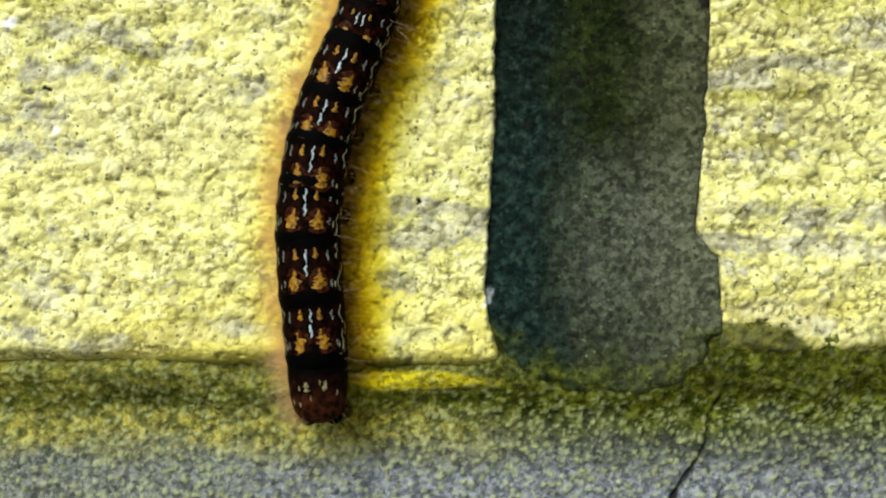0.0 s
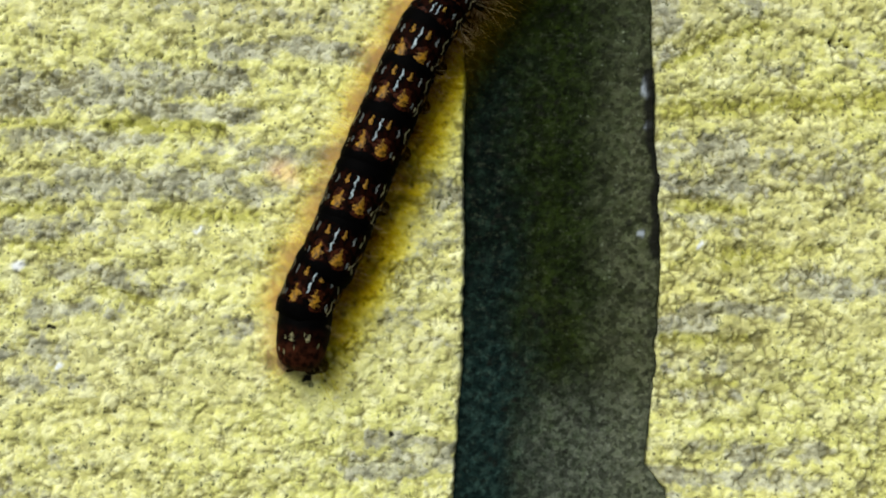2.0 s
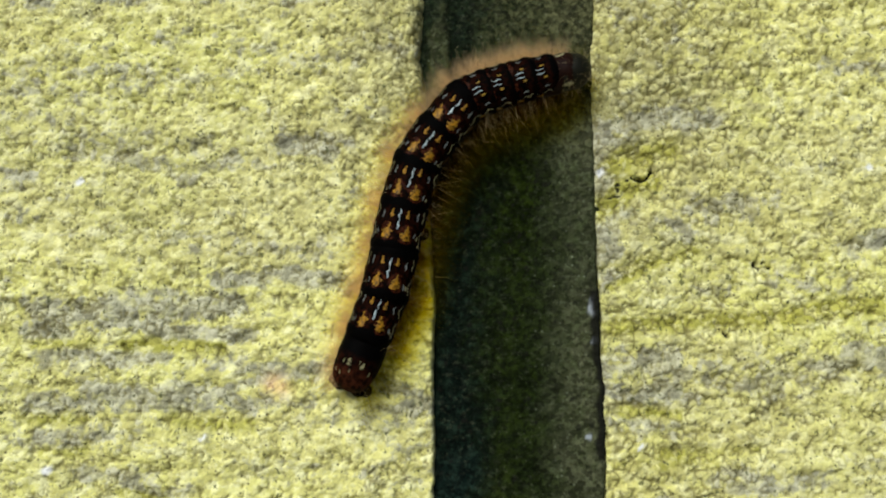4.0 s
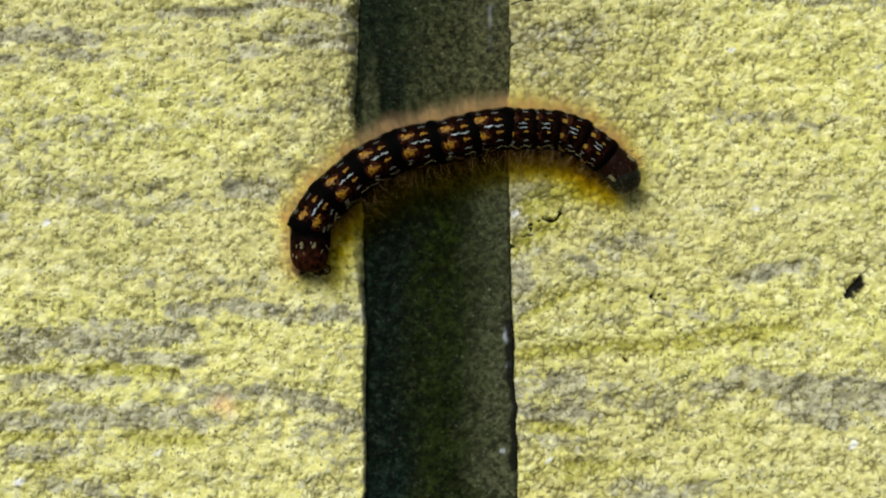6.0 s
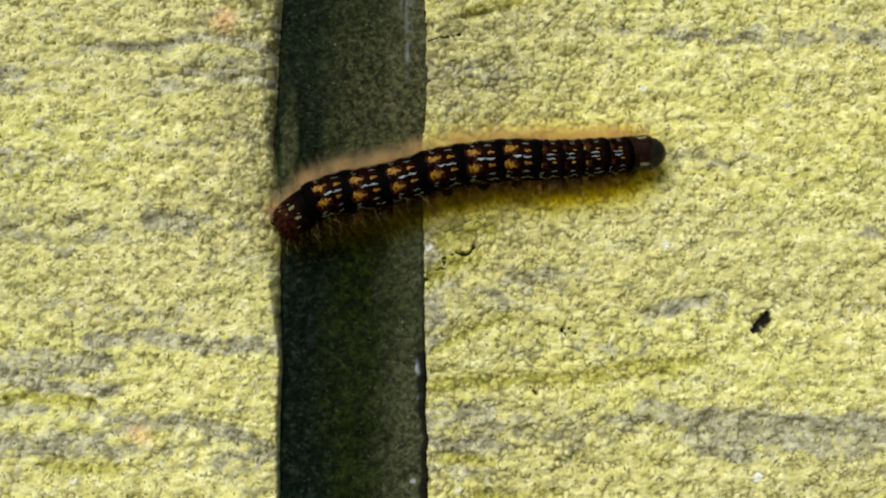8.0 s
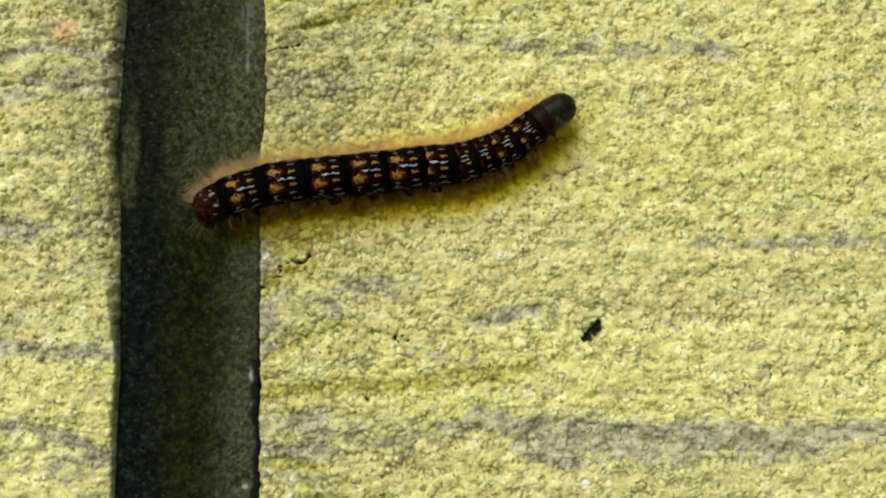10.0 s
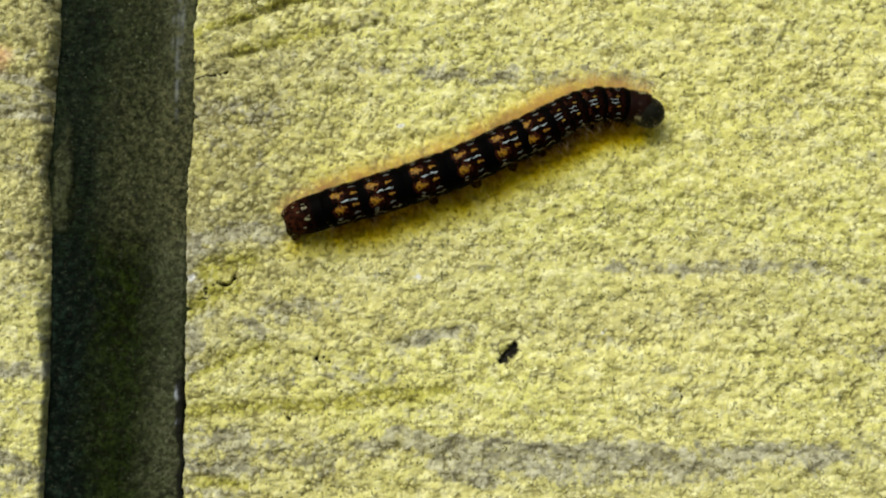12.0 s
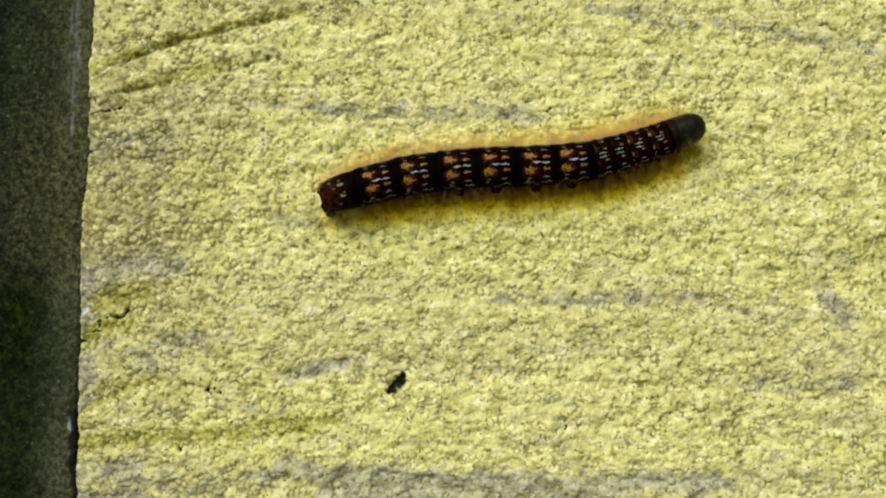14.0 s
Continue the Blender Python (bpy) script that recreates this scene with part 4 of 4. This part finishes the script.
class Piece:
    """One stiff segment: forward is x, to its left y, away from the wall z; centimetres."""

    def __init__(self, name, parent, length, wide, tall, shape, material, rng, label=""):
        self.length, self.wide, self.tall, self.shape, self.rng = length, wide, tall, shape, rng
        bm = bmesh.new()
        n, rings = 28, 15
        grid = []
        for i in range(rings):
            u = -1 + 2 * i / (rings - 1)
            grid.append([bm.verts.new(Vector(self.at(u, 2 * math.pi * j / n, 0.003 * noise.noise((u * 4, j * 0.9, length * 50)))) * CM) for j in range(n)])
        for a, b in zip(grid, grid[1:]):
            for j in range(n):
                bm.faces.new((a[j], a[(j + 1) % n], b[(j + 1) % n], b[j]))
        bm.faces.new(grid[0][::-1])
        bm.faces.new(grid[-1])
        bmesh.ops.recalc_face_normals(bm, faces=bm.faces)
        self.ob = part(name, bm, material, parent, label)

    def at(self, u, angle, lift=0.0):
        """A place on the skin: u along, angle round from the back (0) to the left flank."""
        g = girth(u, self.shape)
        over = 0.62 if self.shape == "barrel" else 0.5
        return (u * self.length * over, math.sin(angle) * (self.wide * g + lift), math.cos(angle) * (self.tall * g + lift))

    def patch(self, name, u, angle, du, da, material, jag=0.35, label="", lift=0.0024):
        """A thin raised fleck that follows the skin."""
        bm = bmesh.new()
        n = 26
        rim, top, seed = [], [], self.rng.random() * 90
        for j in range(n):
            a = 2 * math.pi * j / n
            r = (1 + 0.9 * jag * noise.noise((math.cos(a) + seed, math.sin(a), seed * 0.37)) + jag * self.rng.uniform(-0.38, 0.30) - 0.18 * math.cos(a) * abs(math.sin(a))) / max(abs(math.cos(a)), abs(math.sin(a))) ** 0.55
            uu, aa = math.cos(a) * r, math.sin(a) * r
            rim.append(bm.verts.new(Vector(self.at(u + du * uu, angle + da * aa, -0.002)) * CM))
            top.append(bm.verts.new(Vector(self.at(u + du * uu * 0.85, angle + da * aa * 0.85, lift * 0.7)) * CM))
        mid = bm.verts.new(Vector(self.at(u, angle, lift)) * CM)
        for j in range(n):
            k = (j + 1) % n
            bm.faces.new((rim[j], rim[k], top[k], top[j]))
            bm.faces.new((top[j], top[k], mid))
        bmesh.ops.recalc_face_normals(bm, faces=bm.faces)
        part(name, bm, material, self.ob, label)

    def fleck(self, name, u0, u1, angle, half, material, shape="dash", jag=0.35, wave=0.0, label="", lift=0.0022):
        """A ragged raised mark along the skin from u0 to u1; half is its half width, as an angle."""
        bm, rng, m = bmesh.new(), self.rng, 10 if shape == "clump" else 14
        phase, prev = rng.random() * 6.3, None
        for k in range(m):
            s = k / (m - 1)
            full = {"dash": math.sin(math.pi * (0.06 + 0.88 * s)) ** 0.6, "wedge": (1 - 0.72 * s) * min(1, 6 * s + 0.25), "clump": min(1, 5 * s + 0.35, 3.2 * (1 - s) + 0.25)}[shape]
            mid = angle + wave * math.sin(phase + s * 8.5) + 0.35 * jag * half * rng.uniform(-1, 1)
            lo, hi = (half * full * max(0.12, 1 + jag * rng.uniform(-1.3, 0.7)) for _ in (0, 1))
            u = u0 + (u1 - u0) * s + 0.012 * rng.uniform(-1, 1)
            row = [bm.verts.new(Vector(self.at(u, mid + side, up)) * CM) for side, up in ((-lo, -0.002), (-lo * 0.75, lift * 0.8), (0, lift), (hi * 0.75, lift * 0.8), (hi, -0.002))]
            if prev:
                for j in range(4):
                    bm.faces.new((prev[j], prev[j + 1], row[j + 1], row[j]))
            prev = row
        bmesh.ops.recalc_face_normals(bm, faces=bm.faces)
        part(name, bm, material, self.ob, label)

    def hairs(self, count, length, spread, material, label, thick=0.00045, right=0.5):
        """Fine tapering hairs that stand out from the flanks and back; right is the share on the right flank."""
        rng, verts, faces = self.rng, [], []
        for _ in range(count):
            side = -1 if rng.random() < right else 1
            angle = side * radians(rng.gauss(*spread))
            u = rng.uniform(-0.95, 0.95) if self.shape == "barrel" else rng.uniform(-0.98, 0.9)
            root = Vector(self.at(u, angle, -0.004))
            lean = u * 0.35 if self.shape == "barrel" else u * 1.1
            way = Vector((lean + rng.gauss(0, 0.28), math.sin(angle) + rng.gauss(0, 0.12), math.cos(angle) * 0.9 + rng.gauss(0, 0.18))).normalized()
            reach = length * rng.uniform(0.45, 1.0) * (0.55 + 0.45 * min(1, abs(angle) / 1.2))
            droop = Vector((rng.gauss(0, 0.12), 0, -0.18)) * reach
            across = way.orthogonal().normalized()
            turn = rng.uniform(0, math.pi)
            across = across * math.cos(turn) + way.cross(across) * math.sin(turn)
            base = len(verts)
            for s, w in ((0, 1.0), (0.5, 0.8), (1.0, 0.12)):
                p = root + way * reach * s + droop * s * s
                p.z = max(p.z, -self.tall * 1.02)
                verts += [(p - across * thick * w) * CM, (p + across * thick * w) * CM]
            faces += [(base, base + 1, base + 3, base + 2), (base + 2, base + 3, base + 5, base + 4)]
        me = bpy.data.meshes.new("hair_tuft")
        me.from_pydata(verts, [], faces)
        me.materials.append(material)
        ob = new("hair_tuft", me)
        ob.parent = self.ob
        tagged(ob, label, kind="stuff")

    def leg(self, name, u, side, length, radius, tip, material):
        """A stubby or pointed foot under the flank."""
        bm = bmesh.new()
        root = Vector(self.at(u, side * radians(128), -0.02))
        end = Vector((root.x, root.y + side * length * 0.45, -self.tall * 1.06))
        n, prev = 10, None
        for s, w in ((0, 1.1), (0.35, 1.0), (0.7, 0.85), (0.92, 0.5 + tip * 0.5), (1.0, tip)):
            p = root.lerp(end, s)
            ring = [bm.verts.new((p + Vector((math.cos(a), math.sin(a) * 0.9, 0)) * radius * w) * CM) for a in (2 * math.pi * j / n for j in range(n))]
            if prev:
                for j in range(n):
                    bm.faces.new((prev[j], prev[(j + 1) % n], ring[(j + 1) % n], ring[j]))
            prev = ring
        bm.faces.new(prev)
        bmesh.ops.recalc_face_normals(bm, faces=bm.faces)
        part(name, bm, material, self.ob)


PIECES = []


def mark_segment(seg, rng, front):
    """The pattern on one segment: orange pairs, a pale dash along the back, dashes with painted glints and a wavy line
    on each flank.
    """
    spots, small = (OCHRE, 0.72) if front else (ORANGE, 1.0)
    for side in (-1, 1):
        seg.fleck("rust_patch", -0.62, 0.0, side * 0.44, 0.36, RUST_RED, "clump", 0.35, lift=0.0010)
        at = -0.36 + rng.uniform(-0.03, 0.03)
        seg.fleck("orange_spot", at - 0.17 * small, at + 0.19 * small, side * 0.39, 0.225 * small, spots, "clump", 0.42)
        if not front:
            seg.fleck("orange_fleck", at + 0.14, at + 0.32, side * rng.uniform(0.28, 0.50), 0.055, ORANGE, "dash", 0.8)
        at = 0.34 + rng.uniform(-0.03, 0.03)
        seg.fleck("orange_spot", at - 0.13 * small, at + 0.14 * small, side * rng.uniform(0.28, 0.34), 0.115 * small, spots, "wedge", 0.55)
        at = rng.uniform(0.24, 0.36)
        seg.fleck("pale_glint_dash", at - 0.14, at + 0.12, side * rng.uniform(0.70, 0.80), 0.045, ICE, "dash", 0.7, 0.02)
        at = rng.uniform(-0.42, -0.28)
        seg.fleck("pale_glint_dash", at - 0.08, at + 0.10, side * rng.uniform(0.74, 0.86), 0.040, ICE, "dash", 0.9, 0.02)
        seg.fleck("pale_fleck", at - 0.10, at + 0.03, side * rng.uniform(0.93, 1.0), 0.028, CREAM, "dash", 0.9)
        if front or rng.random() < 0.45:
            seg.fleck("cream_line", -0.60, -0.06, side * 1.12, 0.019, CREAM, "dash", 0.8, 0.05)
        seg.fleck("cream_line", rng.uniform(0.05, 0.2), 0.56, side * 1.09, 0.018, CREAM, "dash", 0.8, 0.05)
        seg.fleck("orange_fleck", -0.20, 0.12, side * 1.28, 0.030, ORANGE, "dash", 0.6, 0.02)
    if front:
        for side in (-1, 1):
            seg.fleck("white_dash", -0.05, 0.38, side * 0.10, 0.030, WHITE, "dash", 0.6, 0.02)
    else:
        cut = rng.uniform(0.06, 0.20)
        seg.fleck("white_dash", -0.22, cut - 0.02, rng.uniform(-0.02, 0.02), 0.046, WHITE, "dash", 0.55, 0.02)
        seg.fleck("white_dash", cut + 0.01, 0.46, rng.uniform(-0.03, 0.03), 0.040, WHITE, "dash", 0.6, 0.02)


def build_caterpillar():
    rng = random.Random(7)
    body = new("caterpillar")
    tagged(body, "hairy black caterpillar, orange spots, white dashes, crawling on brick wall", "caterpillar")
    # the sunlit-coloured hairs grow almost only on the left flank
    fur = ((101, 11), SUNLIT_HAIR, "dense hairs of the left flank, coloured peach as if sunlit", 0.00045, 0.03)
    # mostly on the right flank, to colour the shadow there yellow
    skirt = ((122, 7), GLOW_HAIR, "long yellow see-through hairs, added to paint a glow along the wall", 0.0006, 0.82)
    tail = Piece("tail", body, 0.45, 0.154, 0.140, "tail", TAILSKIN, rng, "rust-brown hind end")
    tail.hairs(1200, 0.17, *fur)
    tail.hairs(800, 0.30, *skirt)
    tail.hairs(40, 0.28, (85, 25), PALE_HAIR, "long pale hairs")
    for side in (-1, 1):
        tail.fleck("cream_fleck", -0.26, -0.06, side * 0.30, 0.13, CREAM, "wedge", 0.9)
        for _ in range(4):
            at = rng.uniform(-0.55, -0.05)
            tail.fleck("cream_fleck", at - 0.07, at + 0.05, side * rng.uniform(0.15, 0.95), 0.030, CREAM, "dash", 0.9)
        tail.leg("clasper", -0.86, side, 0.12, 0.050, 0.8, RUST)
    PIECES.append(tail)
    girths = [0.162, 0.168, 0.170, 0.170, 0.168, 0.165, 0.160, 0.155, 0.150, 0.142]
    for i, w in enumerate(girths):
        front = i >= 6
        seg = Piece("segment", body, 0.25 if front else 0.33, w, w * 0.92, "barrel", SKIN, rng)
        mark_segment(seg, rng, front)
        for side in (-1, 1):
            if 2 <= i <= 5:
                seg.leg("proleg", 0.0, side, 0.09, 0.05, 0.9, RUST)
            if i >= 8:
                seg.leg("leg", 0.1, side, 0.12, 0.024, 0.25, HEADCOAT)
        many = 0.78 if front else 1.0
        seg.hairs(int(900 * many), 0.20, *fur)
        seg.hairs(int(1300 * many), 0.36, *skirt)
        # the shade-coloured hairs grow mostly on the right flank
        seg.hairs(int(460 * many), 0.14, (113, 12), SHADED_HAIR, "short hairs along the feet, coloured rust-brown as if in shade", 0.0005, 0.88)
        seg.hairs(18, 0.28, (88, 16), PALE_HAIR, "long pale hairs")
        PIECES.append(seg)
    collar = Piece("collar", body, 0.26, 0.134, 0.122, "barrel", COLLAR, rng, "rust-brown collar behind the head")
    collar.hairs(900, 0.17, *fur)
    collar.hairs(900, 0.30, *skirt)
    collar.hairs(26, 0.22, (55, 30), DARK_HAIR, "stiff black bristles", 0.0011)
    for side in (-1, 1):
        collar.fleck("cream_fleck", 0.28, 0.72, side * 0.92, 0.15, CREAM, "clump", 0.5)
        collar.leg("leg", 0.2, side, 0.12, 0.022, 0.25, HEADCOAT)
    PIECES.append(collar)
    head = Piece("head", body, 0.25, 0.130, 0.122, "head", HEADCOAT, rng, "dark rounded head")
    head.hairs(160, 0.10, (60, 40), PALE_HAIR, "short pale hairs")
    head.hairs(500, 0.20, *skirt)
    for side in (-1, 1):
        head.patch("jaw", 0.78, side * 2.2, 0.15, 0.25, RUST, 0.1)
    PIECES.append(head)
    return body


# ---- how it crawls: its tail, seven spot rows, shoulder, neck and brow along the wall, second by second ----
TRACK = {}


def crawl(t, *points):
    TRACK[t] = [Vector((x, 0, z)) for x, z in points]


def along(points, k):
    """A place on the smooth line through the points, by their number."""
    i = max(0, min(int(k), len(points) - 2))
    f = k - i
    p1, p2 = points[i], points[i + 1]
    p0 = points[i - 1] if i else p1 * 2 - p2
    p3 = points[i + 2] if i + 2 < len(points) else p2 * 2 - p1
    return 0.5 * (2 * p1 + (p2 - p0) * f + (2 * p0 - 5 * p1 + 4 * p2 - p3) * f * f + (3 * p1 - p0 - 3 * p2 + p3) * f ** 3)


# the middle of each piece on that line, by the number of the point
MIDDLES = [0.50, 1.24, 2.24, 3.24, 4.24, 5.24, 6.24, 7.1, 7.52, 8.0, 8.5, 8.98, 9.66]
LIFTS = {10.0: 0.10, 14.0: 0.08, 9.5: 0.02, 13.0: 0.02}   # how far the head is raised


def motions():
    crawl(0, (-0.603, 9.391), (-0.624, 9.755), (-0.652, 10.053), (-0.664, 10.372), (-0.643, 10.592), (-0.604, 10.821), (-0.518, 11.087), (-0.417, 11.325), (-0.302, 11.699), (-0.229, 11.986), (-0.194, 12.213))
    crawl(0.5, (-0.652, 9.729), (-0.652, 10.180), (-0.659, 10.460), (-0.629, 10.726), (-0.553, 10.964), (-0.474, 11.219), (-0.401, 11.490), (-0.327, 11.732), (-0.207, 12.022), (-0.117, 12.268), (-0.057, 12.469))
    crawl(1, (-0.681, 10.021), (-0.700, 10.410), (-0.643, 10.660), (-0.576, 10.933), (-0.505, 11.230), (-0.416, 11.562), (-0.311, 11.842), (-0.195, 12.061), (0.004, 12.344), (0.159, 12.566), (0.267, 12.742))
    crawl(1.5, (-0.674, 10.250), (-0.646, 10.710), (-0.579, 10.968), (-0.500, 11.296), (-0.402, 11.627), (-0.290, 11.955), (-0.192, 12.234), (-0.106, 12.428), (0.082, 12.754), (0.240, 12.968), (0.351, 13.134))
    crawl(2, (-0.624, 10.895), (-0.576, 11.285), (-0.462, 11.522), (-0.355, 11.799), (-0.232, 12.128), (-0.117, 12.420), (-0.013, 12.678), (0.088, 12.880), (0.276, 13.152), (0.423, 13.324), (0.554, 13.480))
    crawl(2.5, (-0.537, 11.207), (-0.509, 11.634), (-0.373, 11.884), (-0.248, 12.163), (-0.121, 12.457), (-0.011, 12.763), (0.068, 13.027), (0.138, 13.244), (0.227, 13.555), (0.324, 13.818), (0.406, 14.011))
    crawl(3, (-0.434, 11.472), (-0.344, 11.948), (-0.232, 12.251), (-0.086, 12.568), (0.018, 12.884), (0.093, 13.161), (0.151, 13.440), (0.200, 13.633), (0.272, 13.987), (0.322, 14.237), (0.372, 14.452))
    crawl(3.2, (-0.340, 11.829), (-0.292, 12.209), (-0.189, 12.456), (-0.066, 12.694), (0.049, 12.918), (0.144, 13.206), (0.230, 13.501), (0.276, 13.742), (0.318, 14.039), (0.368, 14.289), (0.418, 14.504))
    crawl(4.2, (-0.294, 12.083), (-0.091, 12.557), (0.002, 12.834), (0.062, 13.164), (0.125, 13.455), (0.224, 13.712), (0.411, 13.918), (0.596, 14.045), (0.992, 14.128), (1.306, 14.156), (1.535, 14.161))
    crawl(5.3, (-0.128, 12.705), (-0.096, 13.099), (0.006, 13.327), (0.094, 13.648), (0.188, 13.933), (0.488, 14.059), (0.779, 14.114), (1.034, 14.160), (1.459, 14.223), (1.788, 14.168), (1.993, 14.103))
    crawl(5.5, (-0.101, 12.711), (-0.078, 13.259), (0.004, 13.506), (0.099, 13.814), (0.311, 13.978), (0.566, 14.039), (0.852, 14.095), (1.099, 14.152), (1.548, 14.162), (1.866, 13.955), (1.965, 13.740))
    crawl(6, (-0.108, 13.098), (-0.083, 13.432), (0.106, 13.665), (0.340, 13.852), (0.627, 13.983), (0.928, 14.049), (1.190, 14.116), (1.427, 14.138), (1.845, 14.109), (2.186, 13.880), (2.309, 13.720))
    crawl(6.5, (-0.091, 13.148), (0.095, 13.557), (0.320, 13.744), (0.619, 13.849), (0.954, 13.989), (1.221, 14.121), (1.467, 14.182), (1.674, 14.139), (1.984, 14.053), (2.362, 13.954), (2.589, 13.911))
    crawl(7, (-0.058, 13.514), (0.248, 13.734), (0.476, 13.836), (0.756, 13.948), (1.015, 14.068), (1.288, 14.128), (1.580, 14.147), (1.884, 14.110), (2.341, 14.101), (2.725, 14.161), (2.952, 14.171))
    crawl(7.2, (-0.083, 13.519), (0.267, 13.705), (0.490, 13.818), (0.666, 13.931), (0.963, 14.037), (1.261, 14.122), (1.555, 14.129), (1.833, 14.127), (2.282, 14.109), (2.637, 14.095), (2.853, 14.100))
    crawl(8.2, (0.419, 13.663), (0.736, 13.894), (1.016, 13.963), (1.333, 14.028), (1.629, 14.113), (1.926, 14.163), (2.211, 14.199), (2.452, 14.200), (2.814, 14.230), (3.162, 14.281), (3.360, 14.280))
    crawl(9.3, (0.710, 13.591), (0.974, 13.818), (1.226, 14.010), (1.542, 14.120), (1.886, 14.155), (2.221, 14.191), (2.470, 14.242), (2.670, 14.272), (3.037, 14.325), (3.364, 14.281), (3.574, 14.274))
    crawl(9.5, (0.897, 13.813), (1.223, 14.054), (1.556, 14.090), (1.911, 14.108), (2.244, 14.157), (2.563, 14.198), (2.843, 14.251), (3.020, 14.289), (3.287, 14.360), (3.598, 14.400), (3.767, 14.389))
    crawl(10, (1.028, 13.883), (1.273, 13.984), (1.572, 14.069), (1.912, 14.114), (2.222, 14.149), (2.524, 14.189), (2.763, 14.224), (2.985, 14.249), (3.343, 14.380), (3.653, 14.596), (3.849, 14.721))
    crawl(10.5, (1.305, 14.033), (1.650, 14.071), (1.928, 14.099), (2.201, 14.131), (2.448, 14.154), (2.726, 14.191), (3.062, 14.252), (3.331, 14.335), (3.712, 14.497), (4.118, 14.559), (4.312, 14.527))
    crawl(11, (1.534, 14.054), (1.887, 14.115), (2.155, 14.120), (2.441, 14.130), (2.795, 14.178), (3.134, 14.304), (3.424, 14.411), (3.664, 14.508), (4.028, 14.644), (4.393, 14.679), (4.590, 14.687))
    crawl(11.5, (1.851, 13.993), (2.249, 14.078), (2.512, 14.106), (2.829, 14.181), (3.169, 14.288), (3.495, 14.419), (3.790, 14.544), (3.995, 14.641), (4.327, 14.795), (4.702, 14.932), (4.899, 14.945))
    crawl(12, (2.231, 13.966), (2.682, 14.112), (2.959, 14.196), (3.303, 14.317), (3.648, 14.448), (3.957, 14.597), (4.207, 14.718), (4.380, 14.814), (4.682, 14.960), (5.027, 14.976), (5.261, 14.891))
    crawl(12.5, (2.673, 14.017), (3.054, 14.160), (3.336, 14.302), (3.615, 14.458), (3.885, 14.628), (4.134, 14.688), (4.385, 14.664), (4.621, 14.646), (5.045, 14.621), (5.431, 14.600), (5.658, 14.586))
    crawl(13, (2.939, 14.170), (3.383, 14.325), (3.665, 14.455), (3.915, 14.593), (4.211, 14.686), (4.482, 14.686), (4.748, 14.663), (5.001, 14.658), (5.418, 14.670), (5.853, 14.663), (6.073, 14.635))
    crawl(13.5, (3.315, 14.318), (3.698, 14.502), (3.950, 14.600), (4.236, 14.689), (4.490, 14.712), (4.759, 14.712), (5.093, 14.699), (5.380, 14.700), (5.779, 14.707), (6.177, 14.676), (6.389, 14.619))
    crawl(14, (3.454, 14.476), (3.838, 14.586), (4.140, 14.661), (4.489, 14.713), (4.801, 14.742), (5.128, 14.761), (5.445, 14.789), (5.678, 14.826), (6.005, 14.921), (6.333, 15.040), (6.530, 15.114))
    body = build_caterpillar()
    home, rows = [], [[] for _ in PIECES]
    for t in sorted(TRACK):
        pts = TRACK[t]
        base = along(pts, 4.5)
        place = Matrix.Translation(to_world(base.x, 0, base.z))
        home.append((t, place))
        for piece, k, out in zip(PIECES, MIDDLES, rows):
            here = along(pts, k)
            ahead, behind = along(pts, min(k + 0.35, 10)), along(pts, max(k - 0.35, 0))
            rise = LIFTS.get(t, 0.0)
            lift = rise * max(0.0, (k - 7.5) / 2.5) ** 1.5
            slope = rise * 0.6 * max(0.0, (k - 7.5) / 2.5) ** 0.5
            fwd = (ahead - behind).normalized()
            fwd = Vector((fwd.x, -slope, fwd.z)).normalized()
            up = Vector((0, -1, 0))
            left = up.cross(fwd).normalized()
            up = fwd.cross(left)
            m = Matrix((fwd, left, up)).transposed().to_4x4()
            m.translation = to_world(here.x, -(piece.tall + 0.035 + lift), here.z)
            out.append((t, place.inverted() @ m))
    walk(body, home)
    for piece, out in zip(PIECES, rows):
        walk(piece.ob, out)


motions()
